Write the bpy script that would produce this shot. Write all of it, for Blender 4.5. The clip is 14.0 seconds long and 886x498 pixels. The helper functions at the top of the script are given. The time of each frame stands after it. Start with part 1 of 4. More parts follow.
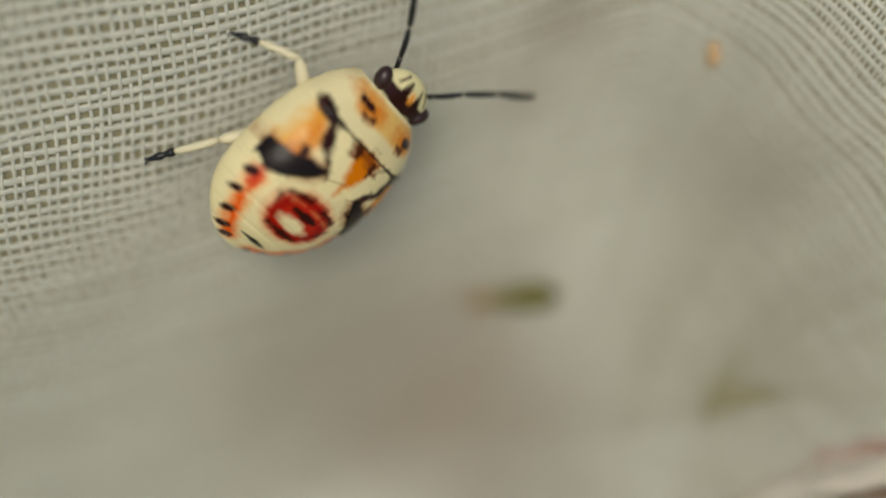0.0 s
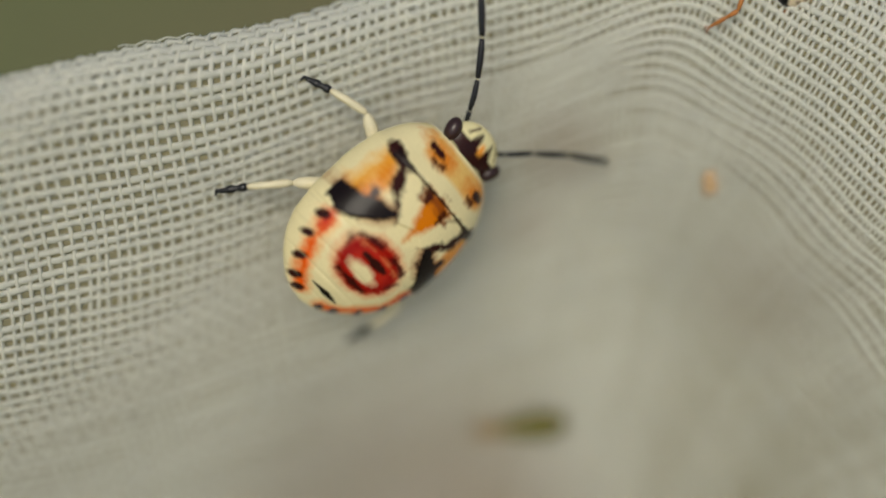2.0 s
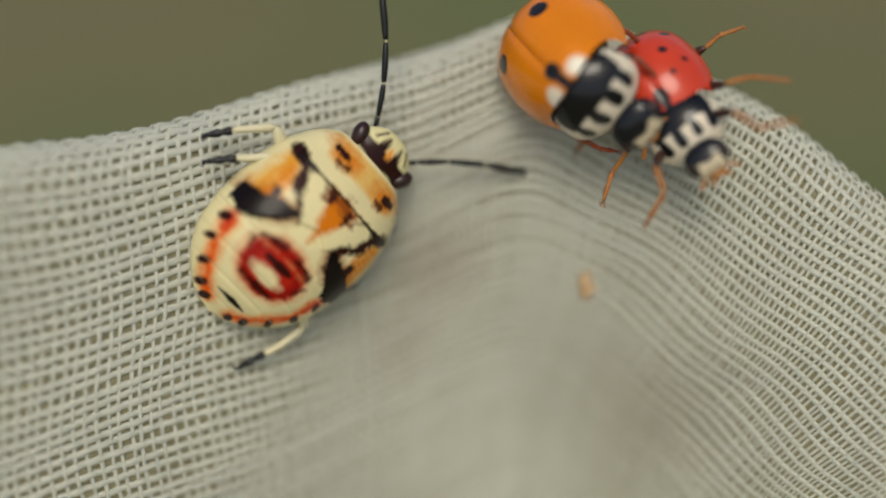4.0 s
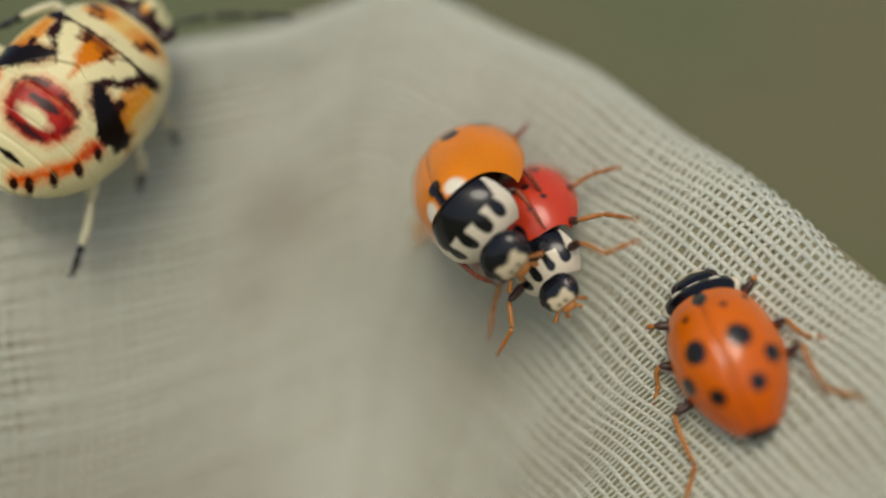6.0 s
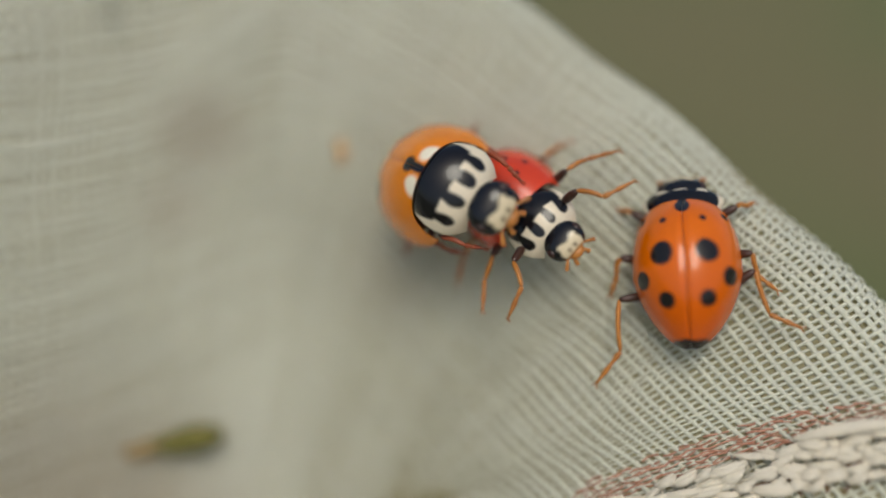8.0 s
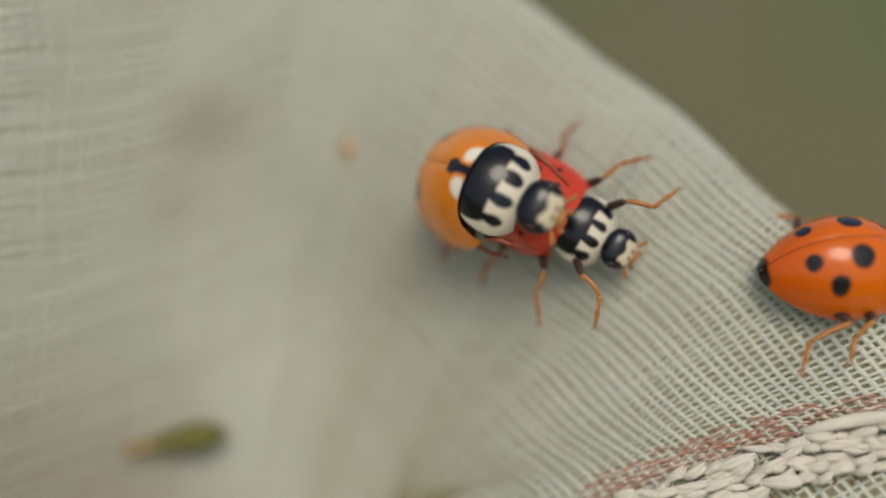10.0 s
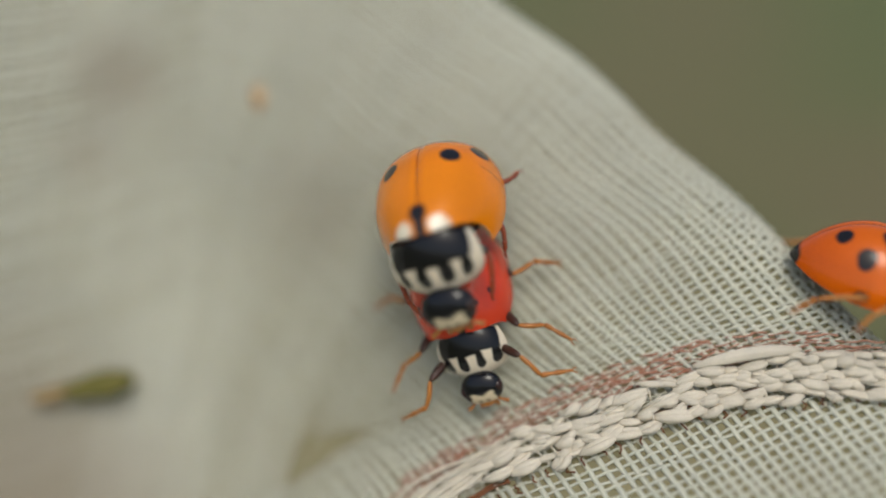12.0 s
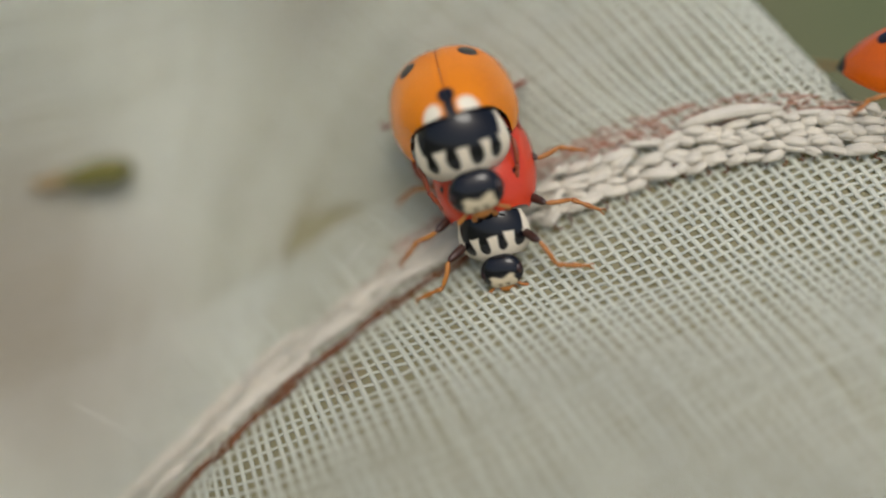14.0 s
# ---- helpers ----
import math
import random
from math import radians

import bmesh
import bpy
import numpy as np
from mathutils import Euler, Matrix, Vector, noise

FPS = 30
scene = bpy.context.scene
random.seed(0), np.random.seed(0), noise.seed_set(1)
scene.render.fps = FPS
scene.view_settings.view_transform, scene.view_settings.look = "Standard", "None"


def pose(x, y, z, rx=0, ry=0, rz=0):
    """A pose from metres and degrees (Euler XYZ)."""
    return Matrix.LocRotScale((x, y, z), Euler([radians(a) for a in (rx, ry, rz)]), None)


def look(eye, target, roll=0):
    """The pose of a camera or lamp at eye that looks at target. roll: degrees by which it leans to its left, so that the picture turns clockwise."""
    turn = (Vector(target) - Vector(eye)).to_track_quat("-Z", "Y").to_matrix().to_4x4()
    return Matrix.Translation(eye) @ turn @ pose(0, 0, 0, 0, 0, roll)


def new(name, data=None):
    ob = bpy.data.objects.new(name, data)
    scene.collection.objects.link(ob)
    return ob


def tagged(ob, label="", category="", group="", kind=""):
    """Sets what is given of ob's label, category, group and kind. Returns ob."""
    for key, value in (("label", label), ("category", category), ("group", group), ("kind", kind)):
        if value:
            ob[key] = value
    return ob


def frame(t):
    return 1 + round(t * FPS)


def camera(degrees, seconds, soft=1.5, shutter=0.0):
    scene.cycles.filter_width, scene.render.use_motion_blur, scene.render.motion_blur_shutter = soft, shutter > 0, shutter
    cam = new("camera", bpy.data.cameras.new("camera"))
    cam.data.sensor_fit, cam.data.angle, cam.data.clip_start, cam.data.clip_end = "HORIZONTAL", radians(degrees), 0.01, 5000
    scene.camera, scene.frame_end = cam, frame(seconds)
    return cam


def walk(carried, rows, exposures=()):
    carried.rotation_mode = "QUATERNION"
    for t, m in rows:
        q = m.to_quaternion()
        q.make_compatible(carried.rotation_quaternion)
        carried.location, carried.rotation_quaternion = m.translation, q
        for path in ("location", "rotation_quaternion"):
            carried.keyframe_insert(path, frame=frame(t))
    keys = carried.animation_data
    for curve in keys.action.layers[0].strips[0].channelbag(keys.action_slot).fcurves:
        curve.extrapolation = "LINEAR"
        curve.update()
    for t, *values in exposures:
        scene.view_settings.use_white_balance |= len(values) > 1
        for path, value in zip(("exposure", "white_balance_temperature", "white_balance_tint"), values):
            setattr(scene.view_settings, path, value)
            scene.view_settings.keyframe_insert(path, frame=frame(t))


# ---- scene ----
MM = 0.001
# The net hangs in the air above a meadow; its own axes lean 32 degrees forward.
PLACE = Matrix.Translation((0, 0, 0.9)) @ pose(0, 0, 0, -32)


def at(x, y, z, rx=0, ry=0, rz=0):
    """A pose in the net's own axes: x across, y away, z up the cloth; millimetres and degrees."""
    return PLACE @ pose(x * MM, y * MM, z * MM, rx, ry, rz)


def seen_from(x, y, z, yaw, pitch, roll):
    turn = pose(0, 0, 0, 0, 0, yaw) @ pose(0, 0, 0, pitch) @ pose(0, 0, 0, 0, roll) @ pose(0, 0, 0, 90)
    return PLACE @ Matrix.Translation((x * MM, y * MM, z * MM)) @ turn


# ---- camera ----
cam = camera(45, 14.0, soft=2.0)
cam.data.dof.use_dof = True
cam.data.dof.focus_distance = 0.0287
cam.data.dof.aperture_fstop = 11.5
walk(cam, [
    (0.0, seen_from(-1.75, -0.05, 8.24, 6.47, -27.23, -4.10)),
    (0.5, seen_from(-1.61, 0.35, 8.91, 6.34, -26.24, -4.04)),
    (1.0, seen_from(-1.55, 0.67, 9.32, 6.74, -25.00, -3.86)),
    (1.5, seen_from(-1.30, 0.63, 9.43, 7.69, -24.50, -3.44)),
    (2.0, seen_from(-0.55, 0.78, 9.35, 9.35, -22.37, -1.76)),
    (2.5, seen_from(-0.32, 0.71, 9.33, 8.85, -21.14, -1.82)),
    (5.0, seen_from(0.00, -0.00, 0.00, 0.53, 0.31, 0.91)),
    (5.5, seen_from(2.91, -0.66, -1.50, 1.91, 1.32, -0.35)),
    (6.0, seen_from(7.06, -0.71, -3.49, 7.15, 4.12, -1.18)),
    (6.5, seen_from(7.44, -0.87, -3.60, 6.94, 3.24, -1.11)),
    (7.0, seen_from(7.03, -1.29, -3.41, 5.23, 1.05, -0.70)),
    (7.5, seen_from(6.32, -1.68, -2.87, 2.07, -1.35, -1.12)),
    (10.0, seen_from(4.22, -1.91, -3.95, -1.94, 0.48, -1.97)),
    (10.5, seen_from(4.49, -1.55, -4.22, -2.47, 0.07, -2.08)),
    (11.0, seen_from(5.28, -1.69, -4.45, -2.77, 0.50, -2.15)),
    (11.5, seen_from(6.12, -2.02, -5.04, -3.03, 0.55, -2.15)),
    (12.0, seen_from(6.55, -2.26, -6.08, -2.93, 1.51, -2.16)),
    (12.5, seen_from(6.37, -2.67, -7.53, -3.21, 0.67, -1.90)),
    (13.0, seen_from(6.17, -2.63, -9.50, -2.86, -0.24, -2.32)),
    (13.5, seen_from(6.92, -2.85, -10.65, -2.54, -0.42, -2.17)),
    (14.0, seen_from(6.63, -3.04, -11.62, -3.60, -0.50, -2.32)),
], exposures=[(0.0, -0.21, 6950, 5), (2.5, -0.20, 6900, 5), (5.0, -0.17, 6950, 4), (7.5, -0.13, 6800, 4), (11.0, -0.12, 6750, 4), (14.0, -0.05, 6500, 6)])

# ---- light ----
world = bpy.data.worlds.new("sky")
scene.world = world
world.use_nodes = True
sky = world.node_tree.nodes.new("ShaderNodeTexSky")
sky.sky_type, sky.sun_disc = "NISHITA", False
sky.sun_elevation, sky.sun_rotation = radians(63), radians(180)
sky.dust_density = 4.0
world.node_tree.nodes["Background"].inputs[1].default_value = 0.13
world.node_tree.links.new(sky.outputs[0], world.node_tree.nodes["Background"].inputs[0])
sun = new("sun", bpy.data.lights.new("sun", "SUN"))
sun.data.energy, sun.data.angle, sun.data.color = 1.2, radians(30), (1.0, 0.98, 0.94)
sun.matrix_world = look((0.0, -1.27, 3.4), (0, 0, 0.9))


# ---- materials ----
def lin(r, g, b):
    return tuple((c / 255 / 12.92) if c < 10.3 else ((c / 255 + 0.055) / 1.055) ** 2.4 for c in (r, g, b))


def material(name, colour, rough=0.5, vary=0.15, grain=3.0, bump=0.0, metal=0.0, coat=0.0, second=None, sheen=0.0, through_light=0.0, attribute=False, spec=0.5, stains_and_shade=False):
    """A surface with colour variation at two scales (grain per millimetre) and fine relief."""
    m = bpy.data.materials.new(name)
    m.use_nodes = True
    n, l = m.node_tree.nodes, m.node_tree.links
    b = n["Principled BSDF"]
    b.inputs["Roughness"].default_value, b.inputs["Metallic"].default_value = rough, metal
    b.inputs["Coat Weight"].default_value, b.inputs["Sheen Weight"].default_value = coat, sheen
    b.inputs["Coat Roughness"].default_value = 0.12
    b.inputs["Specular IOR Level"].default_value = spec
    where = n.new("ShaderNodeTexCoord")
    fine, broad = n.new("ShaderNodeTexNoise"), n.new("ShaderNodeTexNoise")
    for tex, size in ((fine, grain * 1000 * 4), (broad, grain * 1000 * 0.25)):
        tex.inputs["Scale"].default_value, tex.inputs["Detail"].default_value = size, 4.0
        l.new(where.outputs["Object"], tex.inputs["Vector"])
    sum_ = n.new("ShaderNodeMath")
    sum_.operation = "ADD"
    l.new(fine.outputs["Fac"], sum_.inputs[0])
    l.new(broad.outputs["Fac"], sum_.inputs[1])
    span = n.new("ShaderNodeMapRange")
    span.inputs[1].default_value, span.inputs[2].default_value = 0.6, 1.4
    l.new(sum_.outputs[0], span.inputs[0])
    mix = n.new("ShaderNodeMix")
    mix.data_type = "RGBA"
    l.new(span.outputs[0], mix.inputs[0])
    if attribute:
        paint = n.new("ShaderNodeVertexColor")
        paint.layer_name = "Col"
        shade = n.new("ShaderNodeMix")
        shade.data_type, shade.blend_type = "RGBA", "MULTIPLY"
        shade.inputs[0].default_value = 1.0
        mix.inputs[6].default_value, mix.inputs[7].default_value = (1 - vary,) * 3 + (1,), (1.0, 1.0, 1.0, 1)
        l.new(paint.outputs[0], shade.inputs[6])
        l.new(mix.outputs[2], shade.inputs[7])
        out = shade.outputs[2]
    else:
        other = second or tuple(c * (1 - vary) for c in colour)
        mix.inputs[6].default_value, mix.inputs[7].default_value = (*other, 1), (*colour, 1)
        out = mix.outputs[2]
    if stains_and_shade:
        # smudges of dirt and painted pocket shade on the cloth: x, y, z, size in millimetres, and how strong
        # the two broad ones at lower left tint brown stain and pocket shade together
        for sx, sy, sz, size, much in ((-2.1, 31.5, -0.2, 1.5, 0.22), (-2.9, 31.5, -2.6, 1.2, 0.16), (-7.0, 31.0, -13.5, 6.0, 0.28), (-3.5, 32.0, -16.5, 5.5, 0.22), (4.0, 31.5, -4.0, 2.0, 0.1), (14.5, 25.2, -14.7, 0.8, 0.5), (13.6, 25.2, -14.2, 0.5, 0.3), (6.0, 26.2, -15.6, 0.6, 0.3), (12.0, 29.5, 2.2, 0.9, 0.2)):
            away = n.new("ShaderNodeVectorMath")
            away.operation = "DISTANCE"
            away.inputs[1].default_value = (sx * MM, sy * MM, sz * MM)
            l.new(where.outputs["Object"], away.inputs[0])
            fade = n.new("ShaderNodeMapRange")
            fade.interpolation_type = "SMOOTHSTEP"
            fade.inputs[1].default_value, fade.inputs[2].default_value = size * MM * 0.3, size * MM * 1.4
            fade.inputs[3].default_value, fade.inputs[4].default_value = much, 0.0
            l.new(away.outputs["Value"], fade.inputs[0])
            tint_mix = n.new("ShaderNodeMix")
            tint_mix.data_type = "RGBA"
            tint_mix.inputs[7].default_value = (*lin(150, 116, 76), 1)
            l.new(fade.outputs[0], tint_mix.inputs[0])
            l.new(out, tint_mix.inputs[6])
            out = tint_mix.outputs[2]
    l.new(out, b.inputs["Base Color"])
    if bump:
        relief = n.new("ShaderNodeBump")
        relief.inputs["Strength"].default_value, relief.inputs["Distance"].default_value = bump, 0.00003
        l.new(fine.outputs["Fac"], relief.inputs["Height"])
        l.new(relief.outputs[0], b.inputs["Normal"])
    if through_light:
        lucent = n.new("ShaderNodeBsdfTranslucent")
        l.new(out, lucent.inputs[0])
        both = n.new("ShaderNodeMixShader")
        both.inputs[0].default_value = through_light
        l.new(b.outputs[0], both.inputs[1])
        l.new(lucent.outputs[0], both.inputs[2])
        l.new(both.outputs[0], n["Material Output"].inputs[0])
    return m


THREAD = material("net_thread", lin(239, 239, 225), 0.34, 0.12, 2.0, through_light=0.45, spec=0.7, stains_and_shade=True)
BACKING = material("net_backing", lin(178, 170, 137), 0.8, 0.16, 0.5, second=lin(162, 153, 121), through_light=0.45, stains_and_shade=True)
YARN = material("yarn", lin(243, 234, 216), 0.5, 0.2, 6.0, bump=0.4, sheen=0.3, through_light=0.25)
RUST = material("rust_thread", lin(156, 96, 70), 0.7, 0.3, 1.2, second=lin(206, 166, 144))
BROWN = material("brown_thread", lin(90, 50, 24), 0.75, 0.4, 5.0, second=lin(128, 80, 46))
HAIR = material("hair", lin(232, 228, 214), 0.4, 0.1, 4.0, through_light=0.3)
SHELL = material("glossy_shell", (1, 1, 1), 0.24, 0.12, 3.0, bump=0.10, coat=0.55, attribute=True, spec=0.2)
CREAM = material("cream_cuticle", (1, 1, 1), 0.24, 0.10, 4.0, bump=0.18, coat=0.09, attribute=True, spec=0.15)
EYE = material("eye", lin(46, 20, 17), 0.32, 0.3, 8.0, coat=0.1)
JET = material("black_cuticle", lin(20, 19, 20), 0.3, 0.3, 6.0, bump=0.2)
TAN = material("tan_leg", lin(198, 132, 58), 0.38, 0.3, 5.0, second=lin(146, 84, 36), bump=0.2)
RUSSET = material("russet_leg", lin(158, 72, 36), 0.4, 0.3, 5.0, second=lin(110, 46, 24), bump=0.2)
DARK_LEG = material("dark_leg", lin(70, 42, 32), 0.35, 0.4, 5.0, bump=0.2)
PALE_LEG = material("pale_leg", lin(222, 212, 174), 0.4, 0.14, 5.0, bump=0.15)
HUSK = material("husk", lin(78, 86, 24), 0.8, 0.4, 0.8, second=lin(112, 102, 48))
STALK = material("stalk", lin(158, 134, 92), 0.8, 0.3, 1.0)
BLOT = material("orange_speck", lin(190, 158, 116), 0.8, 0.2, 2.0)


# ---- building helpers ----
def mesh_of(name, verts, faces, mat, colours=None, smooth=True):
    """A mesh from places in millimetres."""
    me = bpy.data.meshes.new(name)
    me.from_pydata((np.asarray(verts, float) * MM).tolist(), [], [tuple(int(i) for i in f) for f in faces])
    me.materials.append(mat)
    me.polygons.foreach_set("use_smooth", [smooth] * len(me.polygons))
    if colours is not None:
        layer = me.color_attributes.new("Col", "FLOAT_COLOR", "POINT")
        rgba = np.ones((len(verts), 4))
        rgba[:, :3] = colours
        layer.data.foreach_set("color", rgba.ravel())
    me.update()
    return me


def part(name, me, parent, label=""):
    ob = new(name, me)
    ob.parent = parent
    return tagged(ob, label)


def grid_faces(rows, cols, closed=False):
    out = []
    for i in range(rows - 1):
        for j in range(cols if closed else cols - 1):
            k = (j + 1) % cols
            out.append((i * cols + j, i * cols + k, (i + 1) * cols + k, (i + 1) * cols + j))
    return out


def tube(path, radius, sides=6, lift=None, flat=1.0):
    """Places and faces of a round strand along a path, with a radius at each place; ends closed."""
    path = np.asarray(path, float)
    n = len(path)
    radius = np.broadcast_to(np.asarray(radius, float), (n,))
    ahead = np.gradient(path, axis=0)
    ahead /= np.linalg.norm(ahead, axis=1, keepdims=True) + 1e-12
    if lift is None:
        lift = np.array([0.13, -0.35, 0.93]) if abs(ahead[n // 2][2]) < 0.85 else np.array([0.9, 0.3, 0.1])
    lift = np.broadcast_to(lift, (n, 3))
    side = np.cross(ahead, lift)
    side /= np.linalg.norm(side, axis=1, keepdims=True) + 1e-12
    up = np.cross(side, ahead)
    turn = np.linspace(0, 2 * np.pi, sides, endpoint=False)
    ring = np.cos(turn)[None, :, None] * side[:, None] + flat * np.sin(turn)[None, :, None] * up[:, None]
    verts = (path[:, None] + ring * radius[:, None, None]).reshape(-1, 3)
    faces = grid_faces(n, sides, True)
    faces.append(tuple(range(sides - 1, -1, -1)))
    faces.append(tuple(range((n - 1) * sides, n * sides)))
    return verts, faces


def joined(pieces):
    verts, faces, base = [], [], 0
    for v, f in pieces:
        verts.append(np.asarray(v))
        faces += [tuple(i + base for i in face) for face in f]
        base += len(v)
    return np.concatenate(verts), faces


def smooth_path(points, count=16):
    """A soft curve through a few places (Catmull-Rom)."""
    p = np.asarray(points, float)
    p = np.vstack([2 * p[0] - p[1], p, 2 * p[-1] - p[-2]])
    out = []
    for i in range(1, len(p) - 2):
        for t in np.linspace(0, 1, count, endpoint=False):
            a, b, c, d = p[i - 1 : i + 3]
            out.append(0.5 * (2 * b + (c - a) * t + (2 * a - 5 * b + 4 * c - d) * t**2 + (3 * b - a - 3 * c + d) * t**3))
    out.append(p[-2])
    return np.array(out)


def ball(centre, radii, rings=14, sides=20, turn=None):
    v = []
    for a in np.linspace(0, np.pi, rings):
        for b in np.linspace(0, 2 * np.pi, sides, endpoint=False):
            v.append((np.cos(a), np.sin(a) * np.cos(b), np.sin(a) * np.sin(b)))
    v = np.array(v) * np.asarray(radii)
    if turn is not None:
        v = v @ np.array(turn.to_3x3()).T
    return v + np.asarray(centre), grid_faces(rings, sides, True)


def wobble(p, size, seed=0.0):
    """Smooth noise, about -1 to 1, at each of many places."""
    p = np.asarray(p) * size + seed
    return (np.sin(p[:, 0] * 1.7 + 1.3 * np.sin(p[:, 1] * 1.1 + seed)) + np.sin(p[:, 1] * 2.3 + 1.1 * np.sin(p[:, 2] * 1.9)) + np.sin(p[:, 2] * 1.9 + 1.7 * np.sin(p[:, 0] * 0.9))) / 3


def blend(base, colour, mask):
    mask = np.clip(mask, 0, 1)[:, None]
    return base * (1 - mask) + np.asarray(colour) * mask


def edge(distance, soft=0.05):
    """1 inside (distance below zero), 0 outside."""
    return np.clip(0.5 - distance / (2 * soft), 0, 1)


def oval(p, x, y, rx, ry, turn=0.0):
    c, s = np.cos(radians(turn)), np.sin(radians(turn))
    u, v = (p[:, 0] - x) * c + (p[:, 1] - y) * s, -(p[:, 0] - x) * s + (p[:, 1] - y) * c
    return (np.sqrt((u / rx) ** 2 + (v / ry) ** 2) - 1) * min(rx, ry)


def stroke(p, x0, y0, x1, y1, w0, w1):
    """Distance to a band between two places, of half-width w0 to w1."""
    d = np.array([x1 - x0, y1 - y0])
    t = np.clip(((p[:, 0] - x0) * d[0] + (p[:, 1] - y0) * d[1]) / (d @ d), 0, 1)
    return np.hypot(p[:, 0] - x0 - t * d[0], p[:, 1] - y0 - t * d[1]) - (w0 + (w1 - w0) * t)


# ---- the ground far below ----
def build_ground():
    m = bpy.data.materials.new("meadow")
    m.use_nodes = True
    n, l = m.node_tree.nodes, m.node_tree.links
    b = n["Principled BSDF"]
    b.inputs["Roughness"].default_value = 0.9
    where = n.new("ShaderNodeTexCoord")
    broad, fine = n.new("ShaderNodeTexNoise"), n.new("ShaderNodeTexNoise")
    broad.inputs["Scale"].default_value, fine.inputs["Scale"].default_value = 0.9, 30.0
    ramp = n.new("ShaderNodeValToRGB")
    ramp.color_ramp.elements[0].position, ramp.color_ramp.elements[1].position = 0.38, 0.62
    ramp.color_ramp.elements[0].color, ramp.color_ramp.elements[1].color = (0.185, 0.158, 0.078, 1), (0.128, 0.158, 0.056, 1)
    mix = n.new("ShaderNodeMix")
    mix.data_type, mix.blend_type = "RGBA", "MULTIPLY"
    mix.inputs[0].default_value = 0.4
    l.new(where.outputs["Object"], broad.inputs[0])
    l.new(where.outputs["Object"], fine.inputs[0])
    l.new(broad.outputs["Fac"], ramp.inputs[0])
    l.new(ramp.outputs[0], mix.inputs[6])
    l.new(fine.outputs["Fac"], mix.inputs[7])
    l.new(mix.outputs[2], b.inputs["Base Color"])
    side, count = 1500.0, 60
    place = np.sign(np.linspace(-1, 1, count)) * np.abs(np.linspace(-1, 1, count)) ** 4 * side
    verts = [(x, y, 0.03 * math.sin(x * 1.7) * math.cos(y * 1.3)) for y in place for x in place]
    me = bpy.data.meshes.new("ground")
    me.from_pydata(verts, [], grid_faces(count, count))
    me.materials.append(m)
    tagged(new("ground", me), "olive green and brown meadow far below the net", "meadow", kind="structure")


build_ground()


# ---- the net ----
def rim_height(x):
    d = np.asarray(x, float) - 1.2
    left, right = 7.65 + 0.415 * d + 0.0078 * d * d, 7.65 - 0.41 * d - 0.0202 * d * d
    return -0.45 * np.log(np.exp(-left / 0.45) + np.exp(-right / 0.45))


def seam_height(x):
    return -8.0 - 0.0296 * (20 - np.asarray(x, float)) ** 2


def walls(x, z):
    """Two walls that meet in a pocket."""
    q, p = x - z, x + z
    s = np.clip((4 - p) / 14, 0, 1)
    steep = 0.2 + 0.7 * s * s * (3 - 2 * s)
    left = 25.7 + 0.6 * (x + 14)
    right = np.where(q > 20, 27.2 - 0.2 * (q - 20), 27.2 + steep * (20 - q))
    return -2.0 * np.log(np.exp(-left / 2) + np.exp(-right / 2) + np.exp(-38.0 / 2))


def depth(x, z):
    """How far the cloth lies from the front: the two walls, their meeting well rounded."""
    x, z = np.asarray(x, float), np.asarray(z, float)
    y = 0.16 * walls(x, z)
    for k in range(6):
        c, d = math.cos(k * math.pi / 3), math.sin(k * math.pi / 3)
        y = y + 0.085 * walls(x + 3.2 * c, z + 3.2 * d) + 0.055 * walls(x + 6.0 * d, z + 6.0 * c)
    inner = np.clip((3 - x) / 9, 0, 1)
    drop = np.clip(-3 - z, 0, None) ** 2
    y = y + 0.026 * drop / (1 + drop / 300) * inner * inner * (3 - 2 * inner) + 0.6 * np.exp(-(x * x + (z + 6) ** 2) / 50)
    under = np.clip(seam_height(x) - z, 0, None)
    return y + (0.35 * np.clip(under / 0.6, 0, 1) - 0.42 * under * (1 + np.clip((2 - x - z) / 8, 0, 1.6))) * np.clip((x + 3) / 6, 0, 1)


FOLD = 1.4
# the rim as a curve, by its length: on the right it runs steeply down
RIM_X = np.linspace(-30, 60, 9001)
RIM_SLOPE = np.gradient(rim_height(RIM_X), RIM_X)
RIM_S = np.cumsum(np.where(RIM_X > 1.2, np.sqrt(1 + RIM_SLOPE**2) / 0.80, 1.0)) * 0.01
RIM_S += 1.2 - np.interp(1.2, RIM_X, RIM_S)


